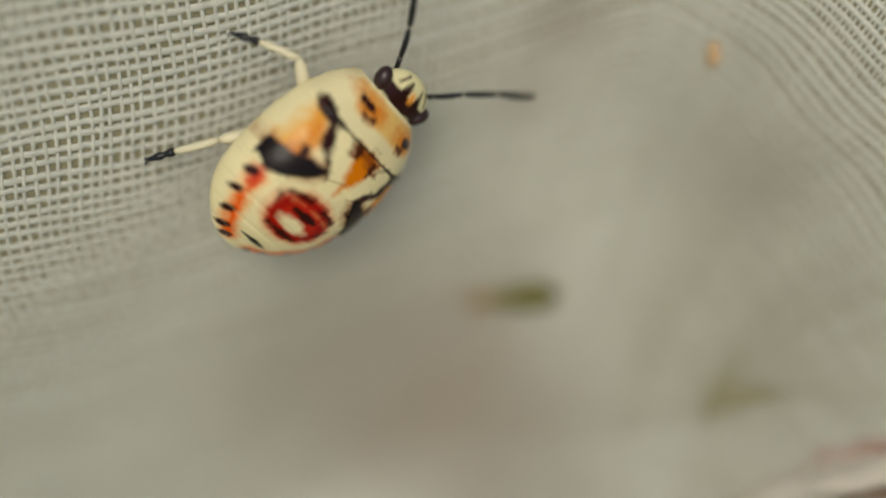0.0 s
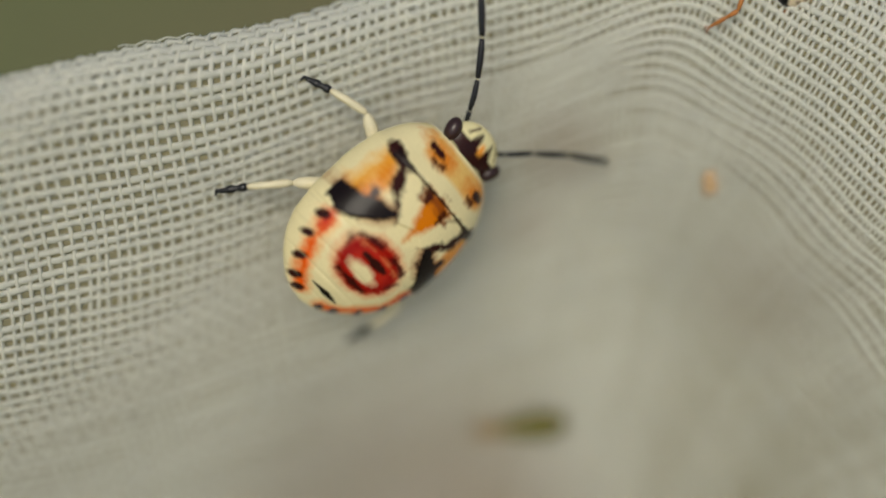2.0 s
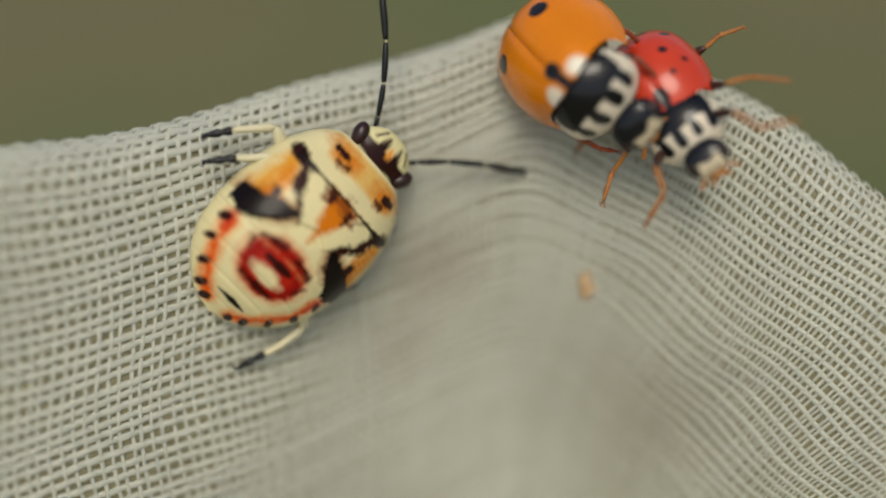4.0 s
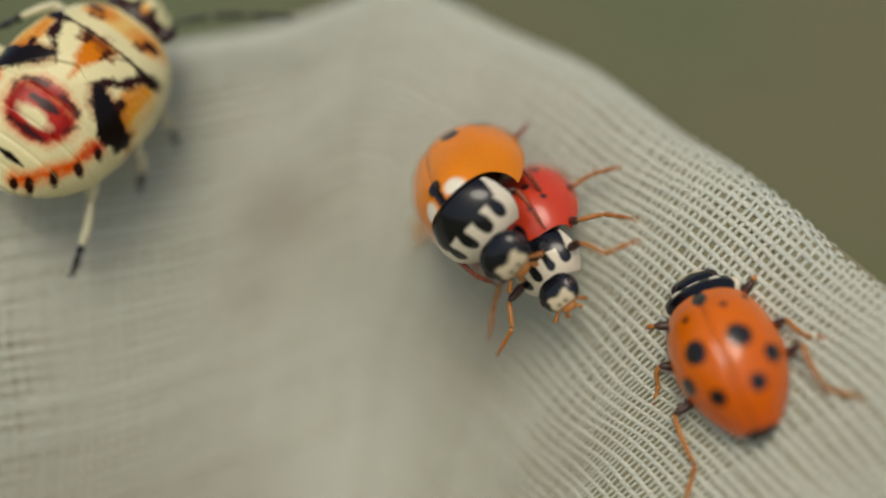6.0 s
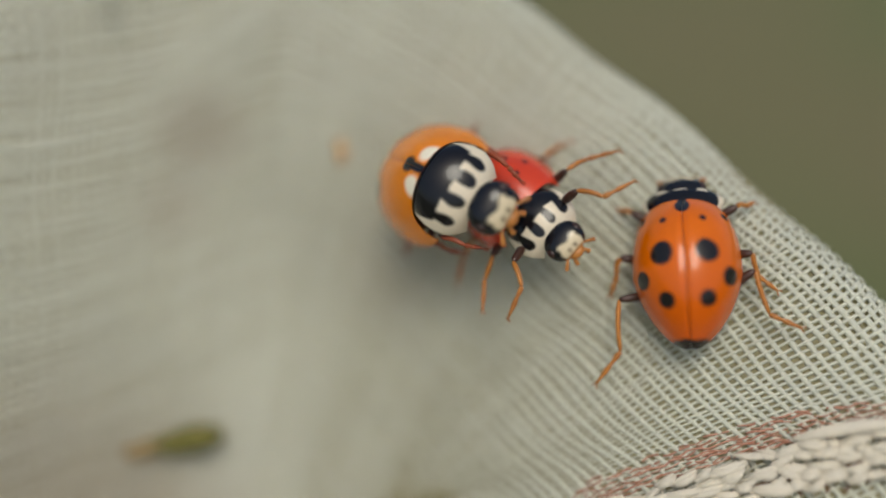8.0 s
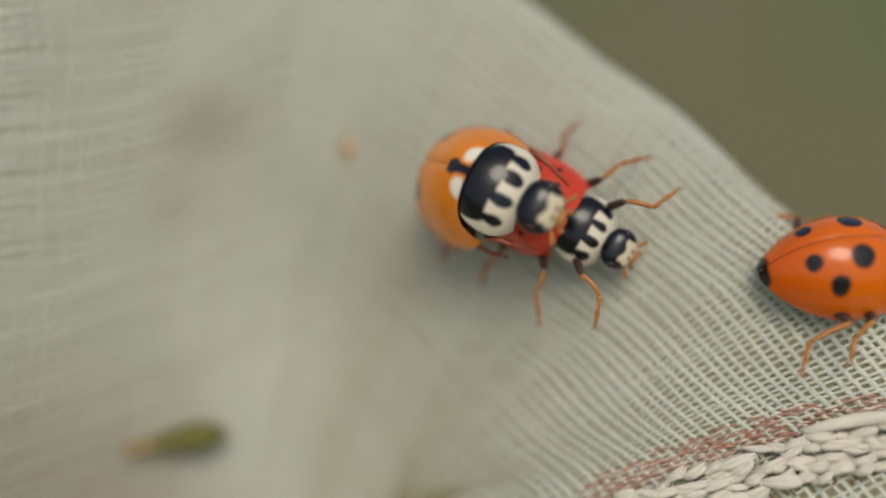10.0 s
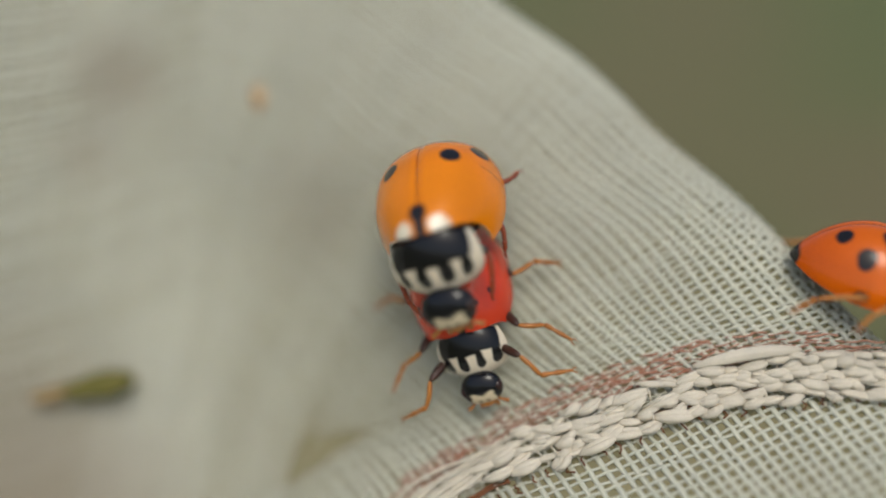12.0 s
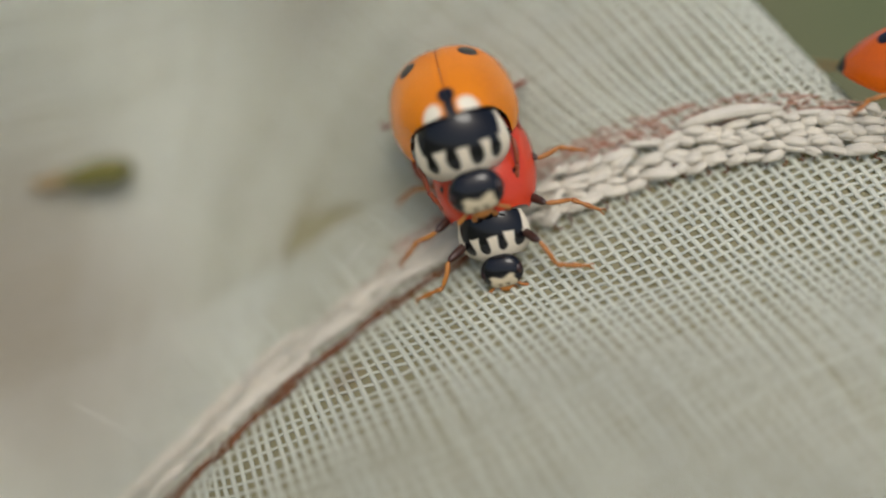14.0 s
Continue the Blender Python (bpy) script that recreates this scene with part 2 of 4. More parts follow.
def cloth(s, v, back=0.0):
    """The cloth's place for thread counts s (along the rim) and v (down from the fold; negative behind it)."""
    s, v = np.broadcast_arrays(np.asarray(s, float), np.asarray(v, float))
    rx = np.interp(s, RIM_S, RIM_X)
    a = np.clip(v / FOLD, -np.pi / 2, np.pi / 2)
    rest = np.abs(v) - FOLD * np.pi / 2
    right = np.clip((s + 2) / 7, 0, 1)
    fall = FOLD * (1 - np.cos(a)) + np.clip(rest, 0, None) * (1 - 0.03 * right * right * (3 - 2 * right))
    k = np.clip((s + 3) / 33, 0, 1)
    hang = radians(66) * (0.65 * k + 0.35 * k * k * (3 - 2 * k))
    # far down in the pocket the threads run on side by side instead of gathering
    deep = 2.0 * np.log1p(np.exp(np.clip((fall - 11.0) / 2.0, -30, 30)))
    side = np.clip((s - 16) / 13, 0, 1)
    near, low = fall - deep, hang * (0.25 + 0.75 * side * side * (3 - 2 * side))
    x = rx - near * np.sin(hang) - deep * np.sin(low) + 0.10 * np.sin(fall * 0.9 + s * 0.23)
    z = rim_height(rx) - near * np.cos(hang) - deep * np.cos(low) + 0.10 * np.sin(s * 0.8 + fall * 0.35)
    y = depth(x, z) + FOLD * (1 - np.sin(a)) + back
    return np.stack([x, y, z], -1)


def facing(s, v, back=0.0):
    e = 0.05
    n = np.cross(cloth(s + e, v, back) - cloth(s - e, v, back), cloth(s, v + e, back) - cloth(s, v - e, back))
    return n / (np.linalg.norm(n, axis=-1, keepdims=True) + 1e-12)


WARP, WEFT = 0.25, 0.325


def crowding(s, v):
    """How wide the threads still lie apart: 1 where the cloth is flat, 0 where they run together in the bottom of the pocket."""
    e = 0.15
    a, b = cloth(s + e, v) - cloth(s - e, v), cloth(s, v + e) - cloth(s, v - e)
    return (a[..., 2] * b[..., 0] - a[..., 0] * b[..., 2]) / (4 * e * e)


def runs(kept):
    """The stretches of True in a row of True and False."""
    ends = np.flatnonzero(np.diff(np.concatenate([[0], kept.astype(int), [0]])))
    return [(a, b) for a, b in zip(ends[::2], ends[1::2]) if b - a > 8]


def build_net():
    net = tagged(new("net"), "off-white woven mesh net folded over its rim", "net")
    net.matrix_world = PLACE
    rng = np.random.RandomState(3)
    warps = np.arange(-24, 45.5, WARP)
    wefts = np.arange(-6, 39, WEFT)
    drift_s = 0.018 * rng.randn(len(warps))
    drift_v = 0.022 * rng.randn(len(wefts))

    def lay_thread(name, s, v, wave, radius, sides, flat):
        room = crowding(s, v) - 0.12 - 0.06 * rng.rand()
        n = facing(s, v)
        wave = wave * np.clip(np.abs(cloth(s, v)[:, 0] - 1) / 9 + np.clip(4 - v, 0, 1), 0.1, 1)
        place = cloth(s, v) + n * wave[:, None]
        thick = radius * np.clip(0.2 + 2.0 * room, 0.2, 1)
        for a, b in runs(room > 0):
            part(name, mesh_of(name, *tube(place[a:b], thick[a:b], sides, n[a:b], flat), THREAD), net)

    for i, s0 in enumerate(warps):
        v = np.arange(-6, 38.8, WEFT / 2)
        s = s0 + drift_s[i] + 0.03 * np.sin(v * 0.7 + i * 0.6) + 0.012 * np.sin(v * 2.3 + i * 2.1)
        wave = 0.036 * np.sin(np.pi * v / WEFT + np.pi * (i % 2))
        lay_thread("warp_thread", s, v, wave, 0.051 + 0.003 * rng.randn() + 0.013 * np.clip(-(s + 2) / 4, 0, 1) - 0.008 * np.clip((s - 2) / 6, 0, 1) * np.clip((26 - v) / 8, 0, 1) + 0.022 * np.exp(-((v / 3) ** 2)), 5, 1.0)
    for j, v0 in enumerate(wefts):
        s = np.arange(-24, 45.3, WARP / 2)
        v = v0 + drift_v[j] + 0.035 * np.sin(s * 0.6 + j * 0.5) + 0.015 * np.sin(s * 1.9 + j * 1.7)
        wave = -0.036 * np.sin(np.pi * s / WARP + np.pi * (j % 2))
        lay_thread("weft_thread", s, v, wave, 0.092 + 0.004 * rng.randn() + 0.014 * np.clip(-(s + 2) / 4, 0, 1) - 0.014 * np.clip((s - 2) / 6, 0, 1) + 0.03 * np.exp(-((v / 3) ** 2)), 6, 0.65)
    # an added plain sheet stands in for the fabric seen through the holes
    x, v = np.meshgrid(np.arange(-25, 34, 0.35), np.arange(0.5, 33, 0.35), indexing="ij")

    def sheet(x, v):
        a = np.clip(v / FOLD, -np.pi / 2, np.pi / 2)
        fall = FOLD * (1 - np.cos(a)) + np.clip(np.abs(v) - FOLD * np.pi / 2, 0, None)
        z = rim_height(x) - fall * np.sqrt(1 + np.interp(x, RIM_X, RIM_SLOPE) ** 2)
        return np.stack([x, depth(x, z) + FOLD * (1 - np.sin(a)), z], -1)

    p = sheet(x, v)
    n = np.cross(sheet(x + 0.05, v) - p, sheet(x, v + 0.05) - p)
    n /= np.linalg.norm(n, axis=-1, keepdims=True)
    p = p + n * 0.06
    part("backing", mesh_of("backing", p.reshape(-1, 3), grid_faces(*x.shape), BACKING), net, "plain beige sheet standing in for the cloth behind the mesh")
    return net


net = build_net()


# ---- the woven seam ----
def on_seam(x, off=0.0, lift=0.0):
    """A place along the seam: off millimetres above its middle line, lifted off the cloth."""
    x = np.asarray(x, float)
    slope = 0.0592 * (20 - x)
    length = np.sqrt(1 + slope**2)
    px, pz = x - off * slope / length, seam_height(x) + off / length
    return np.stack([px, depth(px, pz) - 0.12 - lift, pz], -1)


def build_seam():
    seam = tagged(new("seam"), "cream braided yarn seam with rusty brown stitching", "seam")
    seam.matrix_world = PLACE
    rng = np.random.RandomState(8)
    for row, off in enumerate((0.30, 0.06, -0.18, -0.42, -0.66)):
        x = (9.6, 9.0, 9.3, 9.9, 10.9)[row]
        while x < 22.5:
            long = 0.42 + 0.62 * rng.rand() ** 1.5
            strands = []
            shift, rise, twist = 0.06 * rng.randn(), 0.02 + 0.20 * rng.rand(), rng.uniform(-1.6, 1.6)
            fat, lean = rng.uniform(0.62, 1.3), rng.uniform(-0.24, 0.20)
            for k in range(4):
                t = np.linspace(0, 1, 11)
                xs = x + long * t + 0.04 * rng.randn()
                turn = 0.4 + k * np.pi / 2 + twist * (t - 0.5)
                body = np.sin(np.pi * np.clip(t, 0.03, 0.97)) ** 0.5
                o = off + shift + 0.072 * fat * body * np.cos(turn) + (t - 0.5) * lean
                high = 0.04 + rise * body + 0.12 * body + 0.065 * fat * body * np.sin(turn)
                strands.append(tube(on_seam(xs, o, high), (0.02 + 0.068 * body) * fat * (0.85 + 0.3 * rng.rand()), 8))
            part("stitch", mesh_of("stitch", *joined(strands), YARN), seam)
            x += long * (0.72 + 0.12 * rng.rand())
    # thin ties across the braid, and their brown ends below it
    x = 9.4
    while x < 22:
        o = np.linspace(-0.62, 0.34, 13)
        xs = x + 0.10 * np.sin(o * 3 + x) + 0.06 * rng.randn()
        verts, faces = tube(np.concatenate([on_seam(a, c, d)[None] for a, c, d in zip(xs, o, 0.17 + 0.10 * np.sin(o * 9 + x * 5))]), 0.030, 6)
        part("tie", mesh_of("tie", verts, faces, YARN), seam)
        o = np.linspace(-0.70, -0.86 - 0.22 * rng.rand(), 5)
        verts, faces = tube(np.concatenate([on_seam(x + 0.5 * (c + 0.7) * rng.uniform(-1, 1), c, 0.06)[None] for c in o]), 0.026, 5)
        part("tie_end", mesh_of("tie_end", verts, faces, BROWN), seam, "brown end of a tie thread")
        x += 0.34 + 0.32 * rng.rand()
    strands = []
    for k in range(6):
        t = np.linspace(0, 1, 18)
        turn = k * np.pi / 3 + 0.9 * t
        body = np.sin(np.pi * np.clip(t, 0.02, 0.98)) ** 0.5
        strands.append(tube(on_seam(15.0 + 2.7 * t, 0.52 + 0.08 * np.sin(np.pi * t) + 0.07 * body * np.cos(turn), 0.16 + 0.34 * body + 0.06 * body * np.sin(turn)), 0.02 + 0.10 * body, 8))
    part("long_stitch", mesh_of("long_stitch", *joined(strands), YARN), seam, "thick smooth cream loop of yarn")
    # the frayed stretch: bundles of loose strands, with fine fuzz on them
    for k in range(84):
        x0 = -4 + 13.0 * rng.rand()
        xs = np.linspace(x0, x0 + 1.2 + 2.2 * rng.rand(), 14)
        o = rng.uniform(-0.20, 0.50) + 0.08 * np.sin(xs * 2 + k)
        verts, faces = tube(on_seam(xs, o, 0.06 + 0.18 * rng.rand() + 0.05 * np.sin(xs * 3 + k)), (0.025 + 0.06 * rng.rand()) * np.sin(np.pi * np.linspace(0.06, 0.94, 14)) ** 0.4, 6)
        part("frayed_strand", mesh_of("frayed_strand", verts, faces, YARN), seam)
    for k in range(120):
        x0 = rng.uniform(-4, 20)
        xs = x0 + np.linspace(0, rng.uniform(0.5, 1.6), 9) * (1 if rng.rand() < 0.7 else -1)
        bow = np.linspace(0, 1, 9)
        o = rng.uniform(-0.5, 0.45) + rng.uniform(-0.35, 0.45) * bow**2
        verts, faces = tube(on_seam(xs, o, 0.22 + 0.30 * rng.rand() * bow), 0.008 + 0.006 * rng.rand(), 4)
        part("fuzz", mesh_of("fuzz", verts, faces, HAIR), seam)
    for k in range(3):
        xs = np.linspace(-4.5, 9.8 + 8 * (k == 0), 170)
        verts, faces = tube(on_seam(xs, -0.44 - 0.06 * k + 0.04 * np.sin(xs * (2 + k) + k), 0.10 + 0.06 * rng.rand()), 0.046 + 0.010 * np.sin(xs * 5 + k) + 0.008 * np.sin(xs * 13), 5)
        part("lower_thread", mesh_of("lower_thread", verts, faces, BROWN), seam, "dark brown sewing thread")
    # rusty stitching along the upper side, thinning out upwards
    for k in range(9):
        x = 6.0 + 2.5 * rng.rand() + 0.3 * k
        while x < 20.0 - 0.35 * k:
            xs = np.linspace(x, x + 0.35 + (1.5 - 0.12 * k) * rng.rand(), 12)
            off = 0.38 + 0.085 * k + 0.02 * rng.randn()
            verts, faces = tube(on_seam(xs, off + 0.025 * np.sin(xs * 9 + k), -0.06 + 0.04 * np.sin(xs * np.pi / 0.22 + k * np.pi)), 0.018 + 0.018 * rng.rand(), 5)
            part("upper_thread", mesh_of("upper_thread", verts, faces, RUST), seam, "rusty brown sewing thread")
            x = xs[-1] + (0.05 + 0.11 * k) * rng.rand()
    return seam


seam = build_seam()


# ---- small bits on the cloth ----
def build_bits():
    husk = tagged(new("plant_scrap"), "olive green and brown dry scrap of plant in the pocket", "plant scrap")
    husk.matrix_world = PLACE
    spots = [(-3.8, -10.25), (-3.1, -10.1), (-2.2, -9.9), (-1.35, -9.7)]
    path = smooth_path([(x, float(depth(np.array(x), np.array(z))) - lift, z) for (x, z), lift in zip(spots, (0.45, 0.6, 0.75, 0.7))], 8)
    t = np.linspace(0.03, 0.96, len(path))
    verts, faces = tube(path, 0.07 + 0.39 * np.sin(np.pi * t**1.6) ** 0.8, 10)
    part("husk", mesh_of("husk", verts + 0.05 * wobble(verts, 4)[:, None], faces, HUSK), husk)
    tail = smooth_path([path[3], path[0] + (-0.35, -0.05, -0.12), path[0] + (-0.7, 0.1, -0.15)], 6)
    verts, faces = tube(tail, np.linspace(0.30, 0.12, len(tail)), 8)
    part("stalk", mesh_of("stalk", verts + 0.04 * wobble(verts, 5)[:, None], faces, STALK), husk, "pale brown dry stalk end")
    speck = tagged(new("orange_speck"), "faint orange crumb lying on the beige cloth", "crumb")
    speck.matrix_world = PLACE
    y = float(depth(np.array(2.3), np.array(-0.6))) - 0.2
    verts, faces = ball((2.3, y + 0.13, -0.6), (0.24, 0.06, 0.42))
    part("crumb", mesh_of("crumb", verts + 0.06 * wobble(verts, 6)[:, None], faces, BLOT), speck)
    for points in (
        [(1.3, 30.6, -9.6), (2.3, 29.6, -10.2), (3.4, 28.6, -11.6), (4.0, 28.2, -12.6)],
        [(2.0, 28.0, -16.2), (1.2, 27.6, -15.0), (0.9, 27.4, -13.9)],
        [(0.4, 28.0, -17.9), (-0.6, 27.6, -17.2), (-1.7, 27.4, -16.6)],
        [(6.6, 27.0, -13.4), (5.9, 26.7, -12.6), (6.3, 26.7, -11.8)],
    ):
        hair = tagged(new("loose_fibre"), "fine white loose fibre sticking out of the seam", "fibre", "loose fibres of the seam")
        hair.matrix_world = PLACE
        verts, faces = tube(smooth_path(points, 8), 0.018, 5)
        part("strand", mesh_of("strand", verts, faces, HAIR), hair)


build_bits()


# ---- insects: shared parts ----
def leg(parent, hip, knee, ankle, toe, mats, thick=1.0, name="leg"):
    """A thigh under the insect, with shin and foot under it; places in the insect's space, the thigh's own origin at the hip."""
    hip, knee, ankle, toe = (np.array(p, float) for p in (hip, knee, ankle, toe))
    path = smooth_path([hip, (hip + knee) / 2, knee], 5)
    t = np.linspace(0, 1, len(path))
    ends = np.array([0.5, 0.9] + [1.0] * (len(path) - 4) + [0.9, 0.5])
    verts, faces = tube(path - hip, thick * ends * (0.095 + 0.045 * np.sin(np.pi * t)), 8)
    thigh = part(name, mesh_of(name, verts, faces, mats[0]), parent)
    thigh.location = tuple(hip * MM)
    path = smooth_path([knee, (knee + ankle) / 2 + 0.04, ankle], 5)
    verts, faces = tube(path - knee, thick * ends * np.linspace(0.085, 0.07, len(path)), 8)
    shin = part("shin", mesh_of("shin", verts, faces, mats[1]), thigh)
    path = smooth_path([ankle, (ankle + toe) / 2, toe], 5)
    claw = (toe - ankle) / np.linalg.norm(toe - ankle)
    pieces = [tube(path - knee, thick * np.array([0.07, 0.085, 0.08, 0.06, 0.055, 0.08, 0.08, 0.07, 0.055, 0.05, 0.045]), 8)]
    for side in (-1, 1):
        out = np.cross(claw, (0, 0, 1)) * 0.07 * side
        pieces.append(tube(smooth_path([toe - knee, toe - knee + claw * 0.08 + out, toe - knee + claw * 0.12 + out + (0, 0, -0.08)], 3), thick * 0.022, 5))
    foot = part("foot", mesh_of("foot", *joined(pieces), mats[2]), thigh)
    for ob in (shin, foot):
        ob.location = tuple((knee - hip) * MM)
    return thigh, shin, foot


# ---- ladybirds ----
def shell_width(x, blunt):
    t = np.where(x > 0.2, np.abs(x - 0.2) / (2.8 + 0.4 * blunt), np.abs(x - 0.2) / 2.27)
    return 1.65 * np.clip(1 - t ** np.where(x > 0.2, 2.4, 2.6), 0, 1) ** 0.62


def shell_height(x, blunt):
    t = np.where(x > 0.2, np.abs(x - 0.2) / (2.27 + 0.73 * blunt), np.abs(x - 0.2) / 2.27)
    return 1.5 * np.clip(1 - t ** np.where(x > 0.2, 2.2 + 1.3 * blunt, 2.2), 0, 1) ** 0.85


def ladybird(name, label, red, spots, white_scutellum, dark, swell=1.0, legs=(), shin=TAN, slim=1.0, reach=1.15, bend=0.0, taper=0.0, blunt=0.0, rear=1.0):
    """x ahead, y to its left, z up; the origin in the middle of the body, at the rim of the wing cases."""
    bug = tagged(new(name), label, "ladybird", "ladybirds on the net")
    x = np.concatenate([np.linspace(-2.06, -1.6, 14), np.linspace(-1.55, 1.9, 66), np.linspace(1.93, 2.1 + 0.2 * blunt, 8)])
    a = np.concatenate([np.linspace(0, 0.06, 3), np.linspace(0.1, 1.85, 46)])
    for side in (1, -1):
        X, A = np.meshgrid(x, a, indexing="ij")
        # the front edge bows back towards the sides
        bow = (0.28 + 0.36 * blunt) * np.clip(X, 0, None) / 2.1 * np.sin(A) ** 2
        W, H = slim * shell_width(X, blunt) * (1 - taper * np.clip(-X, 0, 2)), shell_height(X, blunt)
        Y, Z = W * np.sin(A), H * np.cos(A) - 0.02
        flare = 0.06 * np.clip((A - 1.35) / 0.4, 0, 1)
        Y = Y + flare
        Z = Z - 0.035 * np.exp(-((A / 0.06) ** 2)) - np.where(A > 1.57, 0.02, 0)
        p = np.stack([np.where(X < 0.2, 0.2 + (X - 0.2) * rear, X - bow), side * (Y + 0.006), Z], -1).reshape(-1, 3) * swell
        col = np.tile(np.array(red), (len(p), 1)) * (1 + 0.10 * wobble(p, 1.5))[:, None]
        col = blend(col, np.array(red) * (0.86, 0.62, 0.6), np.clip((0.6 - p[:, 0] / swell) / 2.6, 0, 1) * 0.8)
        col = blend(col, np.array(red) * (0.62, 0.45, 0.35), edge(np.abs(p[:, 1]) - 0.03, 0.02) * 0.6)
        if white_scutellum:
            col = blend(col, lin(236, 226, 205), edge(oval(np.abs(p) / swell, 1.88 + 0.2 * blunt, 0.45, 0.19, 0.25, 25) - 0.02 * wobble(p, 5), 0.05) * (p[:, 0] > 0))
        for sx, sy, r in spots:
            sy = sy * side
            flat = np.array(sx if sx > 0.2 else 0.2 + (sx - 0.2) / rear)
            h = float(shell_height(flat, blunt)) * math.sqrt(max(0, 1 - (sy / (slim * float(shell_width(flat, blunt)))) ** 2))
            d = np.linalg.norm((p / swell - (sx, sy, h)) * (1, 1, 0.8), axis=1) - r * (1 + 0.10 * wobble(p, 5, sx))
            col = blend(col, lin(26, 24, 26), edge(d, 0.025))
        col = blend(col, lin(26, 24, 28), edge(np.minimum(np.hypot((p[:, 0] / swell - 1.78) / 1.15, p[:, 1] / swell) - 0.21, np.maximum(1.8 - p[:, 0] / swell, np.abs(p[:, 1]) / swell - 0.13)), 0.025))
        if dark:
            col = blend(col, lin(30, 24, 22), edge(p[:, 0] / swell + 1.86 - 0.03 * wobble(p, 6), 0.03))
        part("wing_case", mesh_of("wing_case", p, grid_faces(len(x), len(a)), SHELL, np.clip(col, 0, 1)), bug)
    # belly
    verts, faces = ball((0.95 - 0.95 * rear, 0, -0.06), (0.95 * (1 + rear) * swell, 1.42 * swell * slim, 0.34), 16, 24)
    part("belly", mesh_of("belly", verts, faces, DARK_LEG), bug, "dark brown underside")
    # pronotum: a wide shield that slopes down to the head; it and the head nod together by bend degrees
    nod = np.array(pose(0, 0, 0, 0, bend).to_3x3())
    nape = 1.92 + 0.2 * blunt
    neck = np.array((nape, 0, 0.30 + 0.52 * blunt)) * swell

    def front(v):
        return (np.asarray(v) * swell - neck) @ nod.T + neck

    U, Wd = np.meshgrid(np.linspace(0, 1, 72), np.linspace(-1, 1, 108), indexing="ij")
    wide = 1.16 * np.where(U < 0.45, 1 - 0.12 * ((0.45 - U) / 0.45) ** 2, 1 - 0.36 * (np.clip(U - 0.45, 0, 1) / 0.55) ** 2.2)
    X = nape + 0.03 + reach / 0.95 * np.sin(0.95 * U) - 0.16 * Wd**2 * U
    Y = wide * np.sin(1.3 * Wd) / math.sin(1.3)
    Z = 0.62 + 0.52 * blunt - reach / 0.95 * (1 - np.cos(0.95 * U)) - 0.62 * (1 - np.cos(1.3 * Wd)) / (1 - math.cos(1.3))
    # the border is turned up a little
    Z = Z + 0.03 * np.exp(-(((np.abs(Wd) - 0.93) / 0.05) ** 2))
    p = front(np.stack([X, Y, Z], -1).reshape(-1, 3))
    white = lin(226, 213, 190)
    q = np.stack([U.ravel() * 1.73, np.abs(Wd.ravel()) * 1.75], 1)
    uneven = 0.05 * wobble(p, 3) + 0.025 * wobble(p, 8, 1.0)
    base = np.maximum(q[:, 0] - 0.80, q[:, 1] - 1.36 - 0.10 * np.cos(q[:, 0] * 4))
    inner, outer = stroke(q, 0.60, 0.31, 1.28, 0.36, 0.11, 0.22), stroke(q, 0.50, 0.98, 1.16, 1.04, 0.11, 0.24)
    middle = np.maximum(q[:, 0] - 0.90, q[:, 1] - 0.33)
    black = np.min([base, inner, outer, middle], 0) + uneven
    col = blend(np.tile(np.array(white), (len(p), 1)), lin(14, 14, 19), edge(black, 0.035))
    part("pronotum", mesh_of("pronotum", p, grid_faces(72, 108), SHELL, col), bug, "black thorax shield with white border and fingers")
    # head
    hx, hz = nape + 0.03 + reach * 0.856 + (0.42 if reach > 1 else -0.12), 0.50 + 0.52 * blunt - reach * 0.44 - 0.02
    verts, faces = ball((0, 0, 0), (0.54, 0.70, 0.34), 40, 60, pose(0, 0, 0, 0, 30).to_3x3())
    verts[:, 1] = 0.68 * np.sign(verts[:, 1]) * (np.abs(verts[:, 1]) / 0.70) ** 0.78
    f = verts[:, 0] * 0.85 - verts[:, 2] * 0.5
    col = np.tile(np.array(lin(16, 17, 23)), (len(verts), 1))
    face = np.maximum(0.08 + 0.05 * np.cos(verts[:, 1] * 11) - f, np.abs(verts[:, 1]) - 0.40 - 0.03 * np.cos(f * 20)) + 0.02 * wobble(verts, 6)
    col = blend(col, lin(214, 198, 166), edge(face, 0.03))
    col = blend(col, lin(70, 44, 30), edge(np.hypot(f - 0.36, (np.abs(verts[:, 1]) - 0.13) * 1.3) - 0.06, 0.04))
    col = blend(col, lin(168, 112, 60), edge(0.46 - f, 0.03))
    head = part("head", mesh_of("head", front(verts + (hx, 0, hz)), faces, SHELL, col), bug, "black head with a cream face patch")
    for side in (1, -1):
        verts, faces = ball((hx + 0.02, side * 0.54, hz + 0.05), (0.2, 0.15, 0.2), 10, 14)
        part("eye", mesh_of("eye", front(verts), faces, EYE), head)
        path = smooth_path([(hx + 0.4, side * 0.36, -0.2), (hx + 0.50, side * 0.52, -0.26), (hx + 0.56, side * 0.66, -0.34)], 5)
        verts, faces = tube(path + (0, 0, hz - 0.02), np.linspace(0.04, 0.07, len(path)), 7)
        part("antenna", mesh_of("antenna", front(verts), faces, TAN), head, "short tan clubbed antenna")
        path = smooth_path([(hx + 0.42, side * 0.16, -0.36), (hx + 0.50, side * 0.24, -0.45), (hx + 0.55, side * 0.27, -0.54)], 4)
